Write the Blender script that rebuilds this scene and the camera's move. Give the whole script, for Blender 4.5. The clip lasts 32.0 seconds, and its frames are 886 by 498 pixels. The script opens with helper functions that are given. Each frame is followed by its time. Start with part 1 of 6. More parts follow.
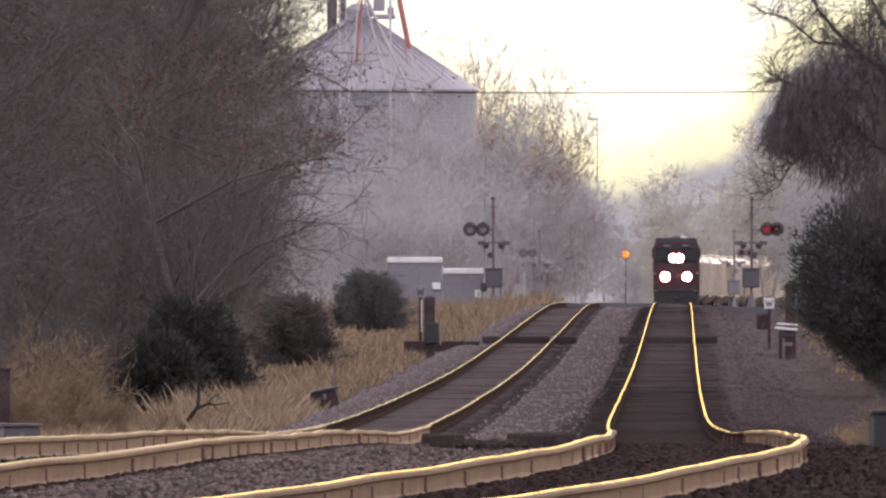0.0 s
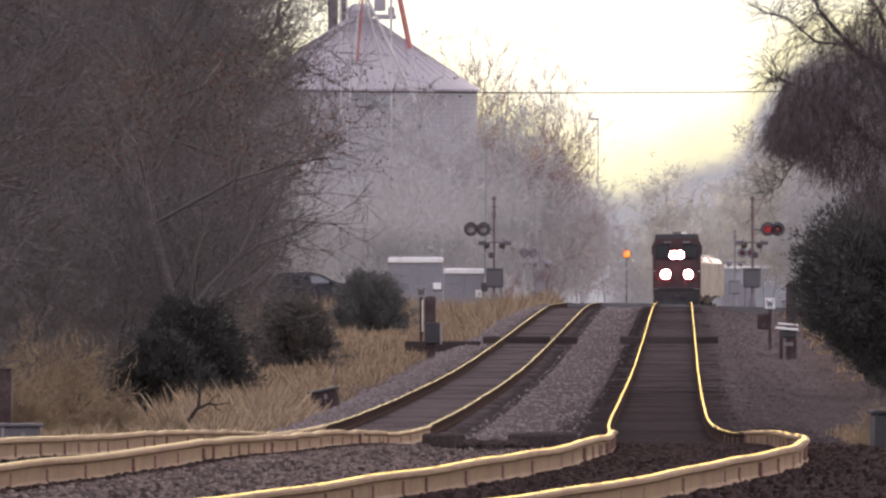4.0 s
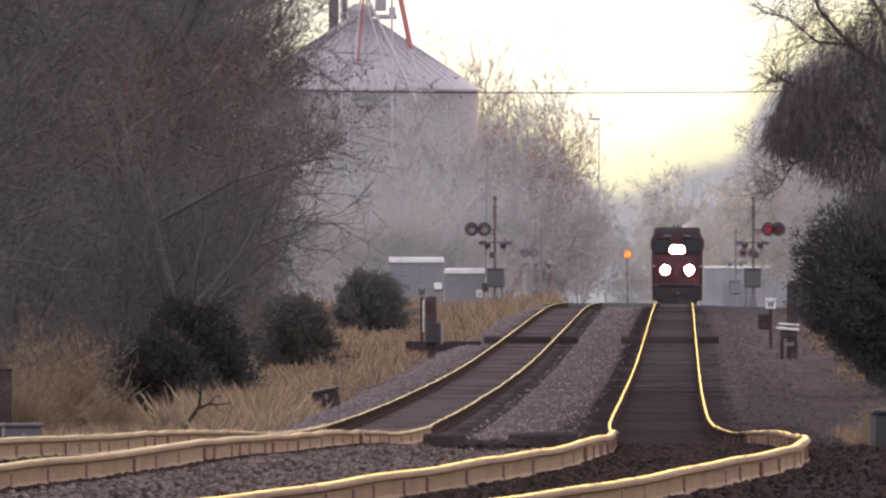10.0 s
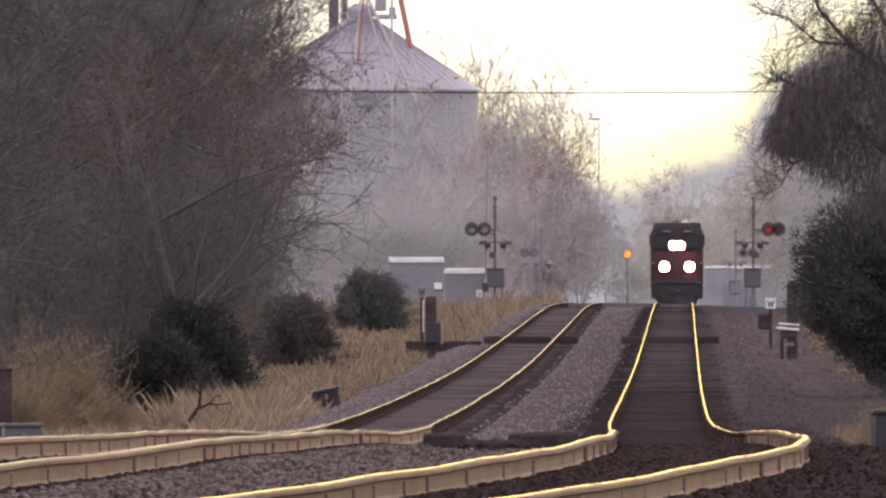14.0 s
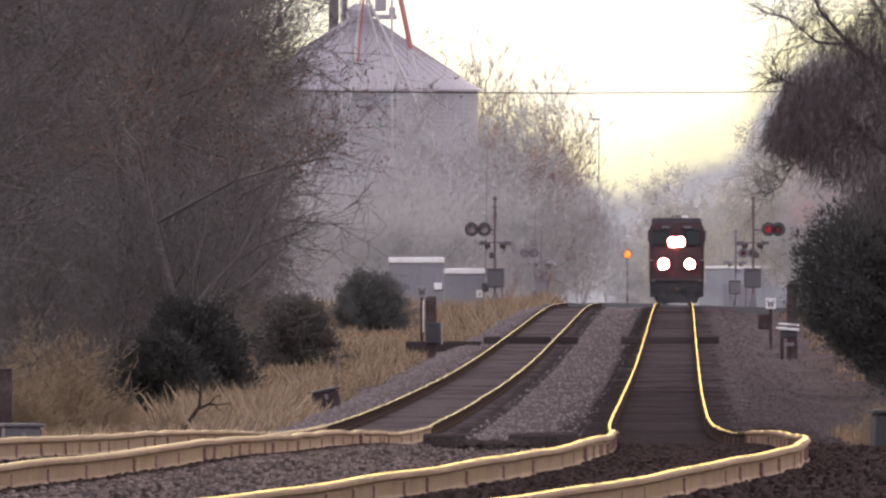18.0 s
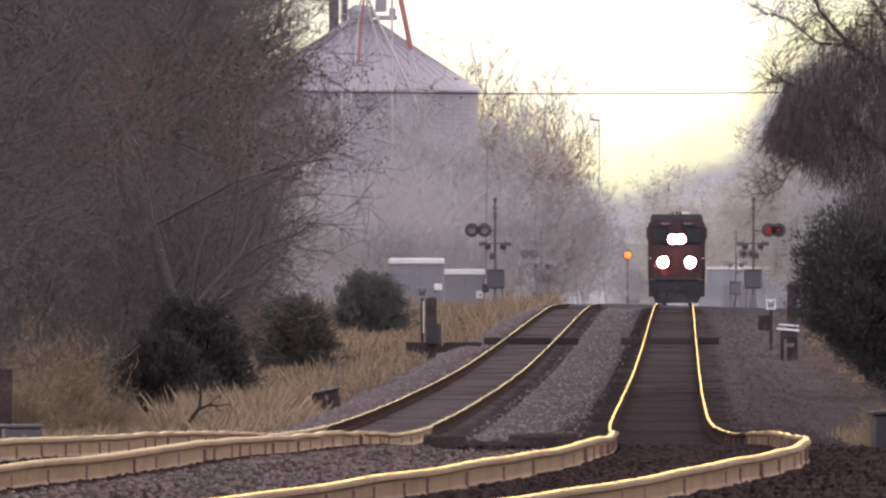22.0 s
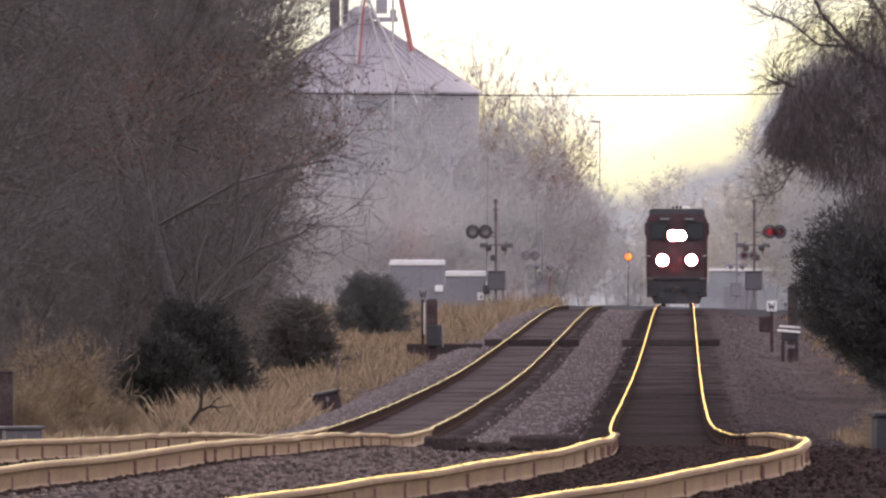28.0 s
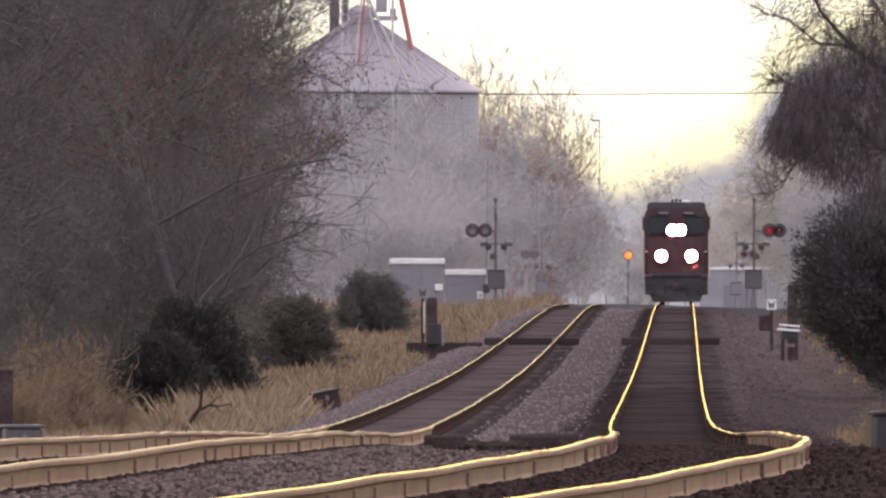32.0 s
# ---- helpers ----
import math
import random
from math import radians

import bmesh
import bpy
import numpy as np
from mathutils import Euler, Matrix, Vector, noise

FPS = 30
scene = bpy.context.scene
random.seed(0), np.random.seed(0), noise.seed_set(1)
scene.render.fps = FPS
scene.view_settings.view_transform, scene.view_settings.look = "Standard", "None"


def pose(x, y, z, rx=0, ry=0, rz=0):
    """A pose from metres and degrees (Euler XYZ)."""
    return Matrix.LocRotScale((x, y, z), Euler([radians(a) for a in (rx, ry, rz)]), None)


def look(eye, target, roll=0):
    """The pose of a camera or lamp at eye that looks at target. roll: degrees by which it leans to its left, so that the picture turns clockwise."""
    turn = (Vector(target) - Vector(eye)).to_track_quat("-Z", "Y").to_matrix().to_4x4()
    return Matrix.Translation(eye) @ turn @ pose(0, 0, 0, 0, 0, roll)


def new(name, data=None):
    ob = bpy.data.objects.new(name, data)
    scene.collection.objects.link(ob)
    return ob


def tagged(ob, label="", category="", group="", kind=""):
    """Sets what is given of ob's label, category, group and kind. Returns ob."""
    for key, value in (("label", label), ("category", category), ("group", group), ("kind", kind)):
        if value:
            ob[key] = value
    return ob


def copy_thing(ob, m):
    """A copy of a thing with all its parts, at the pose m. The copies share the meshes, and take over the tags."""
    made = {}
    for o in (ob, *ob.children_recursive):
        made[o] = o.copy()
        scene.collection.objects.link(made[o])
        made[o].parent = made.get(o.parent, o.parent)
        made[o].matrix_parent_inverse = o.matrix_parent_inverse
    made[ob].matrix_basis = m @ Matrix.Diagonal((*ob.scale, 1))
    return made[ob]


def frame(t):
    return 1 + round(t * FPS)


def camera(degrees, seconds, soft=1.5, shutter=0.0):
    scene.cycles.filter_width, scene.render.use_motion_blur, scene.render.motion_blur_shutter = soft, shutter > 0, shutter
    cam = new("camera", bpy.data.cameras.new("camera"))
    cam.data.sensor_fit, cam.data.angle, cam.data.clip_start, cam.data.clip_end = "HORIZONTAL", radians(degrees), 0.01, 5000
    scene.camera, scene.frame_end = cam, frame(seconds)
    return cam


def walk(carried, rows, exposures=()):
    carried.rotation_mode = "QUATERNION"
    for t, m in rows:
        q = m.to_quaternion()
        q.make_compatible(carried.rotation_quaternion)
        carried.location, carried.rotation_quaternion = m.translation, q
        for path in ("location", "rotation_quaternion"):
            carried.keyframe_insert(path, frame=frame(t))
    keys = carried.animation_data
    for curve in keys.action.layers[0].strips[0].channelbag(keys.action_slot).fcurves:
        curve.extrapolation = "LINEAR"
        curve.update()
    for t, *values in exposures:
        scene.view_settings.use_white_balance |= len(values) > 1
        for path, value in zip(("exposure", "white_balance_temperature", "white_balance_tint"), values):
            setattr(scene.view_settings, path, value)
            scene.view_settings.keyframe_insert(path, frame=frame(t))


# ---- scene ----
EYE_Z = 2.46
YAW, PITCH = 0.001148, 0.01607
DRIFT = [(0.0, -2.8, 0.0), (0.5, -1.6, 0.2), (3.5, -1.4, 0.0), (8.0, -1.0, 0.0), (9.0, 0.0, 0.0), (13.0, 0.0, 0.0), (18.5, 0.0, 0.3),
         (20.0, 0.0, 0.9), (22.0, 0.4, 1.7), (24.0, 0.9, 2.5), (25.5, 1.0, 2.8), (27.5, 1.8, 5.0), (28.2, 1.7, 4.4), (29.0, 1.6, 4.1),
         (29.6, 1.4, 3.2), (31.0, 1.5, 3.0), (31.5, 1.4, 2.2), (32.0, 1.4, 2.3)]
cam = camera(1.8, 32.0, soft=2.5)
walk(cam, [(t, pose(0, 0, EYE_Z, 90 + PITCH + YAW * dy, 0, YAW * dx)) for t, dx, dy in DRIFT],
     exposures=[(0.0, 0.17, 6000, 20), (32.0, 0.23, 6000, 20)])

# hazy low winter sun ahead of the camera, behind thin cloud
SUN_UP, SUN_SIDE = 16.0, 9.0
world = bpy.data.worlds.new("winter_sky")
scene.world = world
world.use_nodes = True
wn, wl = world.node_tree.nodes, world.node_tree.links
sky = wn.new("ShaderNodeTexSky")
sky.sky_type, sky.sun_disc = "NISHITA", False
sky.sun_elevation, sky.sun_rotation = radians(SUN_UP), radians(SUN_SIDE)
sky.dust_density, sky.air_density, sky.ozone_density = 2.0, 1.0, 1.0
# the clear sky's light plus an even veil of thin white cloud
veil = wn.new("ShaderNodeMix")
veil.data_type, veil.blend_type = "RGBA", "ADD"
veil.inputs[0].default_value = 1.0
veil.inputs[7].default_value = (7.4, 6.4, 5.7, 1)
wl.new(sky.outputs[0], veil.inputs[6])
wl.new(veil.outputs[2], wn["Background"].inputs[0])
wn["Background"].inputs[1].default_value = 0.12
sun = new("sun", bpy.data.lights.new("sun", "SUN"))
sun.data.energy, sun.data.angle, sun.data.color = 0.7, radians(12), (1.0, 0.93, 0.82)
sun.matrix_basis = look((0, 0, 0), (-math.sin(radians(SUN_SIDE)), -math.cos(radians(SUN_SIDE)), -math.tan(radians(SUN_UP))))
sun.location = (0, 0, 60)


# ---- line of the railway: lateral place of the main track, its height, and the same along the side track ----
PLAN = [(-400, -190), (-100, -48), (0, -24.2), (60, -11.2), (100, -4.95), (130, -1.66), (140, -0.9), (150, -0.19), (160, 0.42), (172, 1.06), (184, 1.52),
        (196, 1.76), (215, 1.98), (232, 2.12), (260, 2.32), (302, 2.59), (350, 2.84), (423, 3.26), (531, 4.13)]
RISE = [(-400, 1.2), (100, 1.22), (150, 1.22), (172, 1.24), (196, 1.2), (227, 1.03), (260, 0.86), (302, 0.60), (350, 0.29), (423, -0.01), (531, -0.146),
        (665, -0.14), (818, 0.08), (1000, 0.42), (1109, 0.56), (1188, 0.51), (1280, 0.39), (1386, 0.18), (1620, -0.33), (1905, -1.24),
        (2200, -2.0), (2600, -2.6), (5200, -3.0)]
SPACING = 4.1


def glide(table, d):
    """Monotone smooth interpolation in a short table of (distance, value)."""
    n = len(table)
    i = 0
    while i < n - 2 and d > table[i + 1][0]:
        i += 1

    def slope(k):
        k0, k1 = max(k - 1, 0), min(k + 1, n - 1)
        return (table[k1][1] - table[k0][1]) / (table[k1][0] - table[k0][0])
    (a, p), (b, q) = table[i], table[i + 1]
    t, w = min(max((d - a) / (b - a), 0), 1), b - a
    return (p * (1 + 2 * t) * (1 - t) ** 2 + slope(i) * w * t * (1 - t) ** 2 + q * t * t * (3 - 2 * t) - slope(i + 1) * w * t * t * (1 - t))


def line_x(d):
    if d > 531:
        x = 4.13 + 0.00854 * (d - 531)
        return x + (max(d - 1935, 0) ** 2 / 2040 if d < 2300 else 65.3 + (d - 2300) * 0.358)
    return glide(PLAN, d)


def line_z(d):
    return glide(RISE, d)


def heading(d):
    return math.atan2(line_x(d + 1) - line_x(d - 1), 2)


def on_line(d, off):
    """A place off metres to the right of the main track's middle, square to it."""
    h = heading(d)
    return line_x(d) + off * math.cos(h), d - off * math.sin(h)


def lump(x, y, size, k=0.0):
    return noise.noise(Vector((x / size, y / size, k)))


def ground_z(x, d):
    """Height of the bare ground."""
    u = x - line_x(d)
    z = line_z(d)
    bed = -0.195
    if u > 0:
        side = 1.75
        low = -0.55 + 0.10 * min(max(u - 8, 0), 12) * 0.5
        over = u - side
    else:
        side = 1.7 + SPACING
        low = -0.62
        over = -u - side
    if over > 0:
        f = min(over / 1.6, 1)
        f = f * f * (3 - 2 * f)
        zz = bed + (low - bed) * f + f * (0.12 * lump(x, d / 2, 2.4) + 0.07 * lump(x, d / 2, 0.7, 6.0)) + 0.03 * lump(x, d / 2, 0.5, 4.0)
    else:
        mid = abs(u + SPACING / 2)
        f = max(0, 1 - mid / 1.2)
        gauge = min(abs(u), abs(u + SPACING))
        loose = min(max((gauge - 0.95) / 0.5, 0.15), 1)
        zz = bed - 0.07 * f + loose * (0.05 * lump(x, d / 3, 1.1) + 0.04 * lump(x, d / 2, 0.45, 4.0))
    return z + zz


# ---- materials ----
def mat(name, base, rough=0.8, metal=0.0, grain=40.0, vary=0.25, bump=0.3, stain=(0, 0, 0), stain_amount=0.0, stain_size=1.2, spec=0.4, vary_each=0.0):
    m = bpy.data.materials.new(name)
    m.use_nodes = True
    nt = m.node_tree
    nd, lk = nt.nodes, nt.links
    b = nd["Principled BSDF"]
    b.inputs["Roughness"].default_value, b.inputs["Metallic"].default_value = rough, metal
    b.inputs["Specular IOR Level"].default_value = spec
    tc = nd.new("ShaderNodeTexCoord")
    n1 = nd.new("ShaderNodeTexNoise")
    n1.inputs["Scale"].default_value, n1.inputs["Detail"].default_value = grain, 5.0
    n2 = nd.new("ShaderNodeTexNoise")
    n2.inputs["Scale"].default_value, n2.inputs["Detail"].default_value = stain_size, 4.0
    lk.new(tc.outputs["Object"], n1.inputs["Vector"])
    lk.new(tc.outputs["Object"], n2.inputs["Vector"])
    r1 = nd.new("ShaderNodeMapRange")
    for k, v in zip((1, 2, 3, 4), (0.3, 0.7, 1 - vary, 1 + vary)):
        r1.inputs[k].default_value = v
    lk.new(n1.outputs["Fac"], r1.inputs[0])
    mx = nd.new("ShaderNodeMix")
    mx.data_type, mx.blend_type = "RGBA", "MIX"
    mx.inputs[6].default_value, mx.inputs[7].default_value = (*base, 1), (*stain, 1)
    r2 = nd.new("ShaderNodeMapRange")
    for k, v in zip((1, 2, 3, 4), (0.45, 0.65, 0.0, stain_amount)):
        r2.inputs[k].default_value = v
    lk.new(n2.outputs["Fac"], r2.inputs[0])
    lk.new(r2.outputs[0], mx.inputs[0])
    mu = nd.new("ShaderNodeVectorMath")
    mu.operation = "SCALE"
    lk.new(mx.outputs[2], mu.inputs[0])
    lk.new(r1.outputs[0], mu.inputs[3])
    out = mu.outputs[0]
    if vary_each:
        oi = nd.new("ShaderNodeObjectInfo")
        r3 = nd.new("ShaderNodeMapRange")
        r3.inputs[3].default_value, r3.inputs[4].default_value = 1 - vary_each, 1 + vary_each
        lk.new(oi.outputs["Random"], r3.inputs[0])
        m2 = nd.new("ShaderNodeVectorMath")
        m2.operation = "SCALE"
        lk.new(out, m2.inputs[0])
        lk.new(r3.outputs[0], m2.inputs[3])
        out = m2.outputs[0]
    lk.new(out, b.inputs["Base Color"])
    if bump:
        bp = nd.new("ShaderNodeBump")
        bp.inputs["Strength"].default_value, bp.inputs["Distance"].default_value = bump, 0.02
        lk.new(n1.outputs["Fac"], bp.inputs["Height"])
        lk.new(bp.outputs[0], b.inputs["Normal"])
    return m


def island(m, spread):
    """Vary the colour from piece to piece inside one mesh."""
    nd, lk = m.node_tree.nodes, m.node_tree.links
    b = nd["Principled BSDF"]
    src = b.inputs["Base Color"].links[0].from_socket
    g = nd.new("ShaderNodeNewGeometry")
    r = nd.new("ShaderNodeMapRange")
    r.inputs[3].default_value, r.inputs[4].default_value = 1 - spread, 1 + spread
    lk.new(g.outputs["Random Per Island"], r.inputs[0])
    v = nd.new("ShaderNodeVectorMath")
    v.operation = "SCALE"
    lk.new(src, v.inputs[0])
    lk.new(r.outputs[0], v.inputs[3])
    lk.new(v.outputs[0], b.inputs["Base Color"])
    return m


def glow(name, colour, power, rim=0.1):
    m = bpy.data.materials.new(name)
    m.use_nodes = True
    b = m.node_tree.nodes["Principled BSDF"]
    b.inputs["Base Color"].default_value = (*[c * 0.5 for c in colour], 1)
    b.inputs["Roughness"].default_value = rim
    b.inputs["Emission Color"].default_value = (*colour, 1)
    b.inputs["Emission Strength"].default_value = power
    return m


def sheer(m, amount):
    """Let part of the light through, as thin leaves and fine twigs do; evens the shade on misted bark."""
    nd, lk = m.node_tree.nodes, m.node_tree.links
    b = nd["Principled BSDF"]
    tr, mx = nd.new("ShaderNodeBsdfTranslucent"), nd.new("ShaderNodeMixShader")
    lk.new(b.inputs["Base Color"].links[0].from_socket, tr.inputs[0])
    mx.inputs[0].default_value = amount
    lk.new(b.outputs[0], mx.inputs[1])
    lk.new(tr.outputs[0], mx.inputs[2])
    lk.new(mx.outputs[0], nd["Material Output"].inputs[0])
    return m


def leafy(name, base, spread=0.4, through_light=0.0):
    m = island(mat(name, base, 0.7, 0, 30, 0.2, 0.0, spec=0.1), spread)
    return sheer(m, through_light) if through_light else m


# ground: dirt, dry grass and grey ballast beside and between the tracks
def ground_material():
    m = bpy.data.materials.new("trackside_ground")
    m.use_nodes = True
    nd, lk = m.node_tree.nodes, m.node_tree.links
    b = nd["Principled BSDF"]
    b.inputs["Roughness"].default_value, b.inputs["Specular IOR Level"].default_value = 1.0, 0.0
    at = nd.new("ShaderNodeAttribute")
    at.attribute_name = "cover"
    tc = nd.new("ShaderNodeTexCoord")
    fine = nd.new("ShaderNodeTexVoronoi")
    fine.inputs["Scale"].default_value = 14.0
    wide = nd.new("ShaderNodeTexNoise")
    wide.inputs["Scale"].default_value, wide.inputs["Detail"].default_value = 0.35, 6.0
    tuft = nd.new("ShaderNodeTexNoise")
    tuft.inputs["Scale"].default_value, tuft.inputs["Detail"].default_value = 3.0, 6.0
    for n in (fine, wide, tuft):
        lk.new(tc.outputs["Object"], n.inputs["Vector"])
    stone = nd.new("ShaderNodeValToRGB")
    stone.color_ramp.elements[0].color, stone.color_ramp.elements[1].color = (0.075, 0.063, 0.063, 1), (0.2, 0.17, 0.166, 1)
    lk.new(fine.outputs["Color"], stone.inputs[0])
    grass = nd.new("ShaderNodeValToRGB")
    grass.color_ramp.elements[0].color, grass.color_ramp.elements[1].color = (0.05, 0.035, 0.028, 1), (0.17, 0.12, 0.08, 1)
    grass.color_ramp.elements[0].position, grass.color_ramp.elements[1].position = 0.35, 0.65
    lk.new(tuft.outputs["Fac"], grass.inputs[0])
    dirt = nd.new("ShaderNodeValToRGB")
    dirt.color_ramp.elements[0].color, dirt.color_ramp.elements[1].color = (0.075, 0.06, 0.06, 1), (0.15, 0.12, 0.118, 1)
    lk.new(wide.outputs["Fac"], dirt.inputs[0])
    mx0 = nd.new("ShaderNodeMix")
    mx0.data_type = "RGBA"
    r0 = nd.new("ShaderNodeMapRange")
    for k, v in zip((1, 2, 3, 4), (0.42, 0.6, 0.75, 0.25)):
        r0.inputs[k].default_value = v
    lk.new(wide.outputs["Fac"], r0.inputs[0])
    lk.new(r0.outputs[0], mx0.inputs[0])
    lk.new(dirt.outputs[0], mx0.inputs[6])
    lk.new(stone.outputs[0], mx0.inputs[7])
    mx = nd.new("ShaderNodeMix")
    mx.data_type = "RGBA"
    lk.new(at.outputs["Fac"], mx.inputs[0])
    lk.new(mx0.outputs[2], mx.inputs[6])
    lk.new(grass.outputs[0], mx.inputs[7])
    soil = nd.new("ShaderNodeValToRGB")
    soil.color_ramp.elements[0].color, soil.color_ramp.elements[1].color = (0.022, 0.017, 0.0165, 1), (0.055, 0.044, 0.043, 1)
    lk.new(fine.outputs["Color"], soil.inputs[0])
    af = nd.new("ShaderNodeAttribute")
    af.attribute_name = "foul"
    mf = nd.new("ShaderNodeMix")
    mf.data_type = "RGBA"
    lk.new(af.outputs["Fac"], mf.inputs[0])
    lk.new(mx.outputs[2], mf.inputs[6])
    lk.new(soil.outputs[0], mf.inputs[7])
    lk.new(mf.outputs[2], b.inputs["Base Color"])
    bp = nd.new("ShaderNodeBump")
    bp.inputs["Strength"].default_value, bp.inputs["Distance"].default_value = 0.8, 0.04
    lk.new(fine.outputs["Distance"], bp.inputs["Height"])
    lk.new(bp.outputs[0], b.inputs["Normal"])
    return m


GROUND = ground_material()


def worn_steel(name, tint, rough, spots):
    """Bare rail steel polished by wheels, with duller rusty patches."""
    m = mat(name, tint, 0.8, 0.0, 30, 0.25, 0.0, (0.16, 0.09, 0.05), 0.7, 0.8)
    nd, lk = m.node_tree.nodes, m.node_tree.links
    b = nd["Principled BSDF"]
    gl, mx, n, r = nd.new("ShaderNodeBsdfGlossy"), nd.new("ShaderNodeMixShader"), nd.new("ShaderNodeTexNoise"), nd.new("ShaderNodeMapRange")
    gl.inputs["Color"].default_value, gl.inputs["Roughness"].default_value = (*tint, 1), rough
    n.inputs["Scale"].default_value, n.inputs["Detail"].default_value = 0.9, 6.0
    lk.new(nd["Texture Coordinate"].outputs["Object"], n.inputs["Vector"])
    for k, v in zip((1, 2, 3, 4), (0.35, 0.6, 1 - spots, 1.0)):
        r.inputs[k].default_value = v
    lk.new(n.outputs["Fac"], r.inputs[0])
    lk.new(r.outputs[0], mx.inputs[0])
    lk.new(b.outputs[0], mx.inputs[1])
    lk.new(gl.outputs[0], mx.inputs[2])
    lk.new(mx.outputs[0], nd["Material Output"].inputs[0])
    return m


# yellow tint put into the steel for the warm shine along the rails
RAIL_HEAD = worn_steel("polished_rail_head", (0.43, 0.375, 0.19), 0.14, 0.35)
RAIL_DULL = worn_steel("dull_rail_head", (0.34, 0.31, 0.19), 0.4, 0.6)
DARK_STONE = island(mat("fouled_brown_ballast", (0.046, 0.033, 0.03), 1.0, 0, 60, 0.3, 0.3, spec=0.0), 0.6)
TWIG_DARK = sheer(island(mat("dark_vine_stems", (0.2, 0.167, 0.165), 0.95, 0, 8, 0.15, 0.0, spec=0.1), 0.35), 0.25)
# needles a step paler, with some haze put into the colour
CEDAR_MID = leafy("faint_haze_cedar_needles", (0.125, 0.112, 0.097), 0.2)
TAN = leafy("tan_weed_stems", (0.37, 0.285, 0.19), 0.4, 0.3)
CLOD = island(mat("brown_clods", (0.082, 0.066, 0.066), 1.0, 0, 40, 0.3, 0.3, spec=0.0), 0.25)
# one rail rust in two copies, shade and sunlight put into the colour
RAIL_SHADED = mat("shaded_rusty_rail_web", (0.06, 0.042, 0.035), 0.85, 0.0, 25, 0.25, 0.25, (0.05, 0.035, 0.03), 0.8, 1.2, spec=0.0)
RAIL_SUNLIT = mat("sunlit_rusty_rail_web", (0.215, 0.145, 0.086), 0.85, 0.0, 25, 0.2, 0.25, (0.19, 0.11, 0.085), 0.8, 1.2, spec=0.04)
TIE = mat("creosoted_tie", (0.066, 0.052, 0.05), 0.9, 0, 30, 0.35, 0.6, (0.07, 0.054, 0.048), 0.4, 3.0, spec=0.0, vary_each=0.2)
TIE_GREY = mat("weathered_grey_tie", (0.105, 0.086, 0.083), 0.95, 0, 30, 0.3, 0.5, (0.05, 0.038, 0.035), 0.5, 3.0, spec=0.0, vary_each=0.2)
STEEL_PLATE = mat("rusty_tie_plate", (0.12, 0.07, 0.055), 0.8, 0.2, 50, 0.3, 0.3)
RAIL_ANCHOR = mat("dark_rust_anchor", (0.17, 0.09, 0.07), 0.8, 0.1, 30, 0.2, 0.1)
STONE = island(mat("ballast_stone", (0.138, 0.108, 0.096), 1.0, 0, 60, 0.25, 0.3, spec=0.0), 0.65)
FAR_STONE = island(mat("pale_ballast_stone", (0.21, 0.177, 0.173), 1.0, 0, 60, 0.2, 0.3, spec=0.0), 0.15)
ASPHALT = mat("asphalt", (0.055, 0.052, 0.052), 0.88, 0, 60, 0.3, 0.4, (0.10, 0.095, 0.09), 0.6, 0.6)
BARK = mat("dark_bark", (0.085, 0.073, 0.072), 0.95, 0, 18, 0.35, 0.5)
CEDAR_BARK = mat("dark_cedar_bark", (0.04, 0.033, 0.03), 0.95, 0, 18, 0.3, 0.3, spec=0.1)
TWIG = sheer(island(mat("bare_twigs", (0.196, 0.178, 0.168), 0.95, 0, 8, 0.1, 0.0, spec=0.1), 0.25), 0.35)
# twigs of the farther trees, haze put into their paler colour
TWIG_HAZED = sheer(island(mat("haze_paled_twigs", (0.31, 0.275, 0.265), 0.95, 0, 8, 0.1, 0.0, spec=0.1), 0.2), 0.4)
# mist put into pale grey wood colours and sheerness beyond the crossing
BARK_PALE = sheer(mat("misted_grey_bark", (0.6, 0.58, 0.585), 0.95, 0, 12, 0.1, 0.2, spec=0.1), 0.5)
TWIG_PALE = sheer(island(mat("misted_grey_twigs", (0.65, 0.64, 0.635), 0.95, 0, 6, 0.05, 0.0, spec=0.1), 0.05), 0.5)
# tan paled in colour for the glow of backlight
TWIG_WARM = sheer(island(mat("backlit_tan_twigs", (0.45, 0.335, 0.325), 0.95, 0, 6, 0.1, 0.0, spec=0.1), 0.2), 0.4)
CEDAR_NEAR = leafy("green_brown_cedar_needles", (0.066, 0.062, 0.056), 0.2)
# needles paled further in colour for thicker haze
CEDAR_GREY = leafy("haze_paled_cedar_needles", (0.165, 0.16, 0.15), 0.2)
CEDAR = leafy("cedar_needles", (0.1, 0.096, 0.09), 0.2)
RUSSET = leafy("withered_oak_leaves", (0.19, 0.10, 0.07), 0.5)
# leaves paled in colour for haze and backlight
PALE_LEAF = leafy("haze_paled_leaves", (0.6, 0.56, 0.47), 0.35, 0.6)
GRASS = leafy("dry_grass", (0.315, 0.24, 0.165), 0.5, 0.3)
STRAW = leafy("dry_straw", (0.27, 0.195, 0.128), 0.4, 0.3)
GALV = mat("galvanised_steel", (0.36, 0.36, 0.38), 0.45, 0.6, 20, 0.12, 0.1, (0.26, 0.25, 0.26), 0.5, 0.5)
BIN = mat("corrugated_bin_steel", (0.42, 0.40, 0.41), 0.85, 0.0, 8, 0.15, 0.1, (0.22, 0.20, 0.21), 0.6, 0.25)
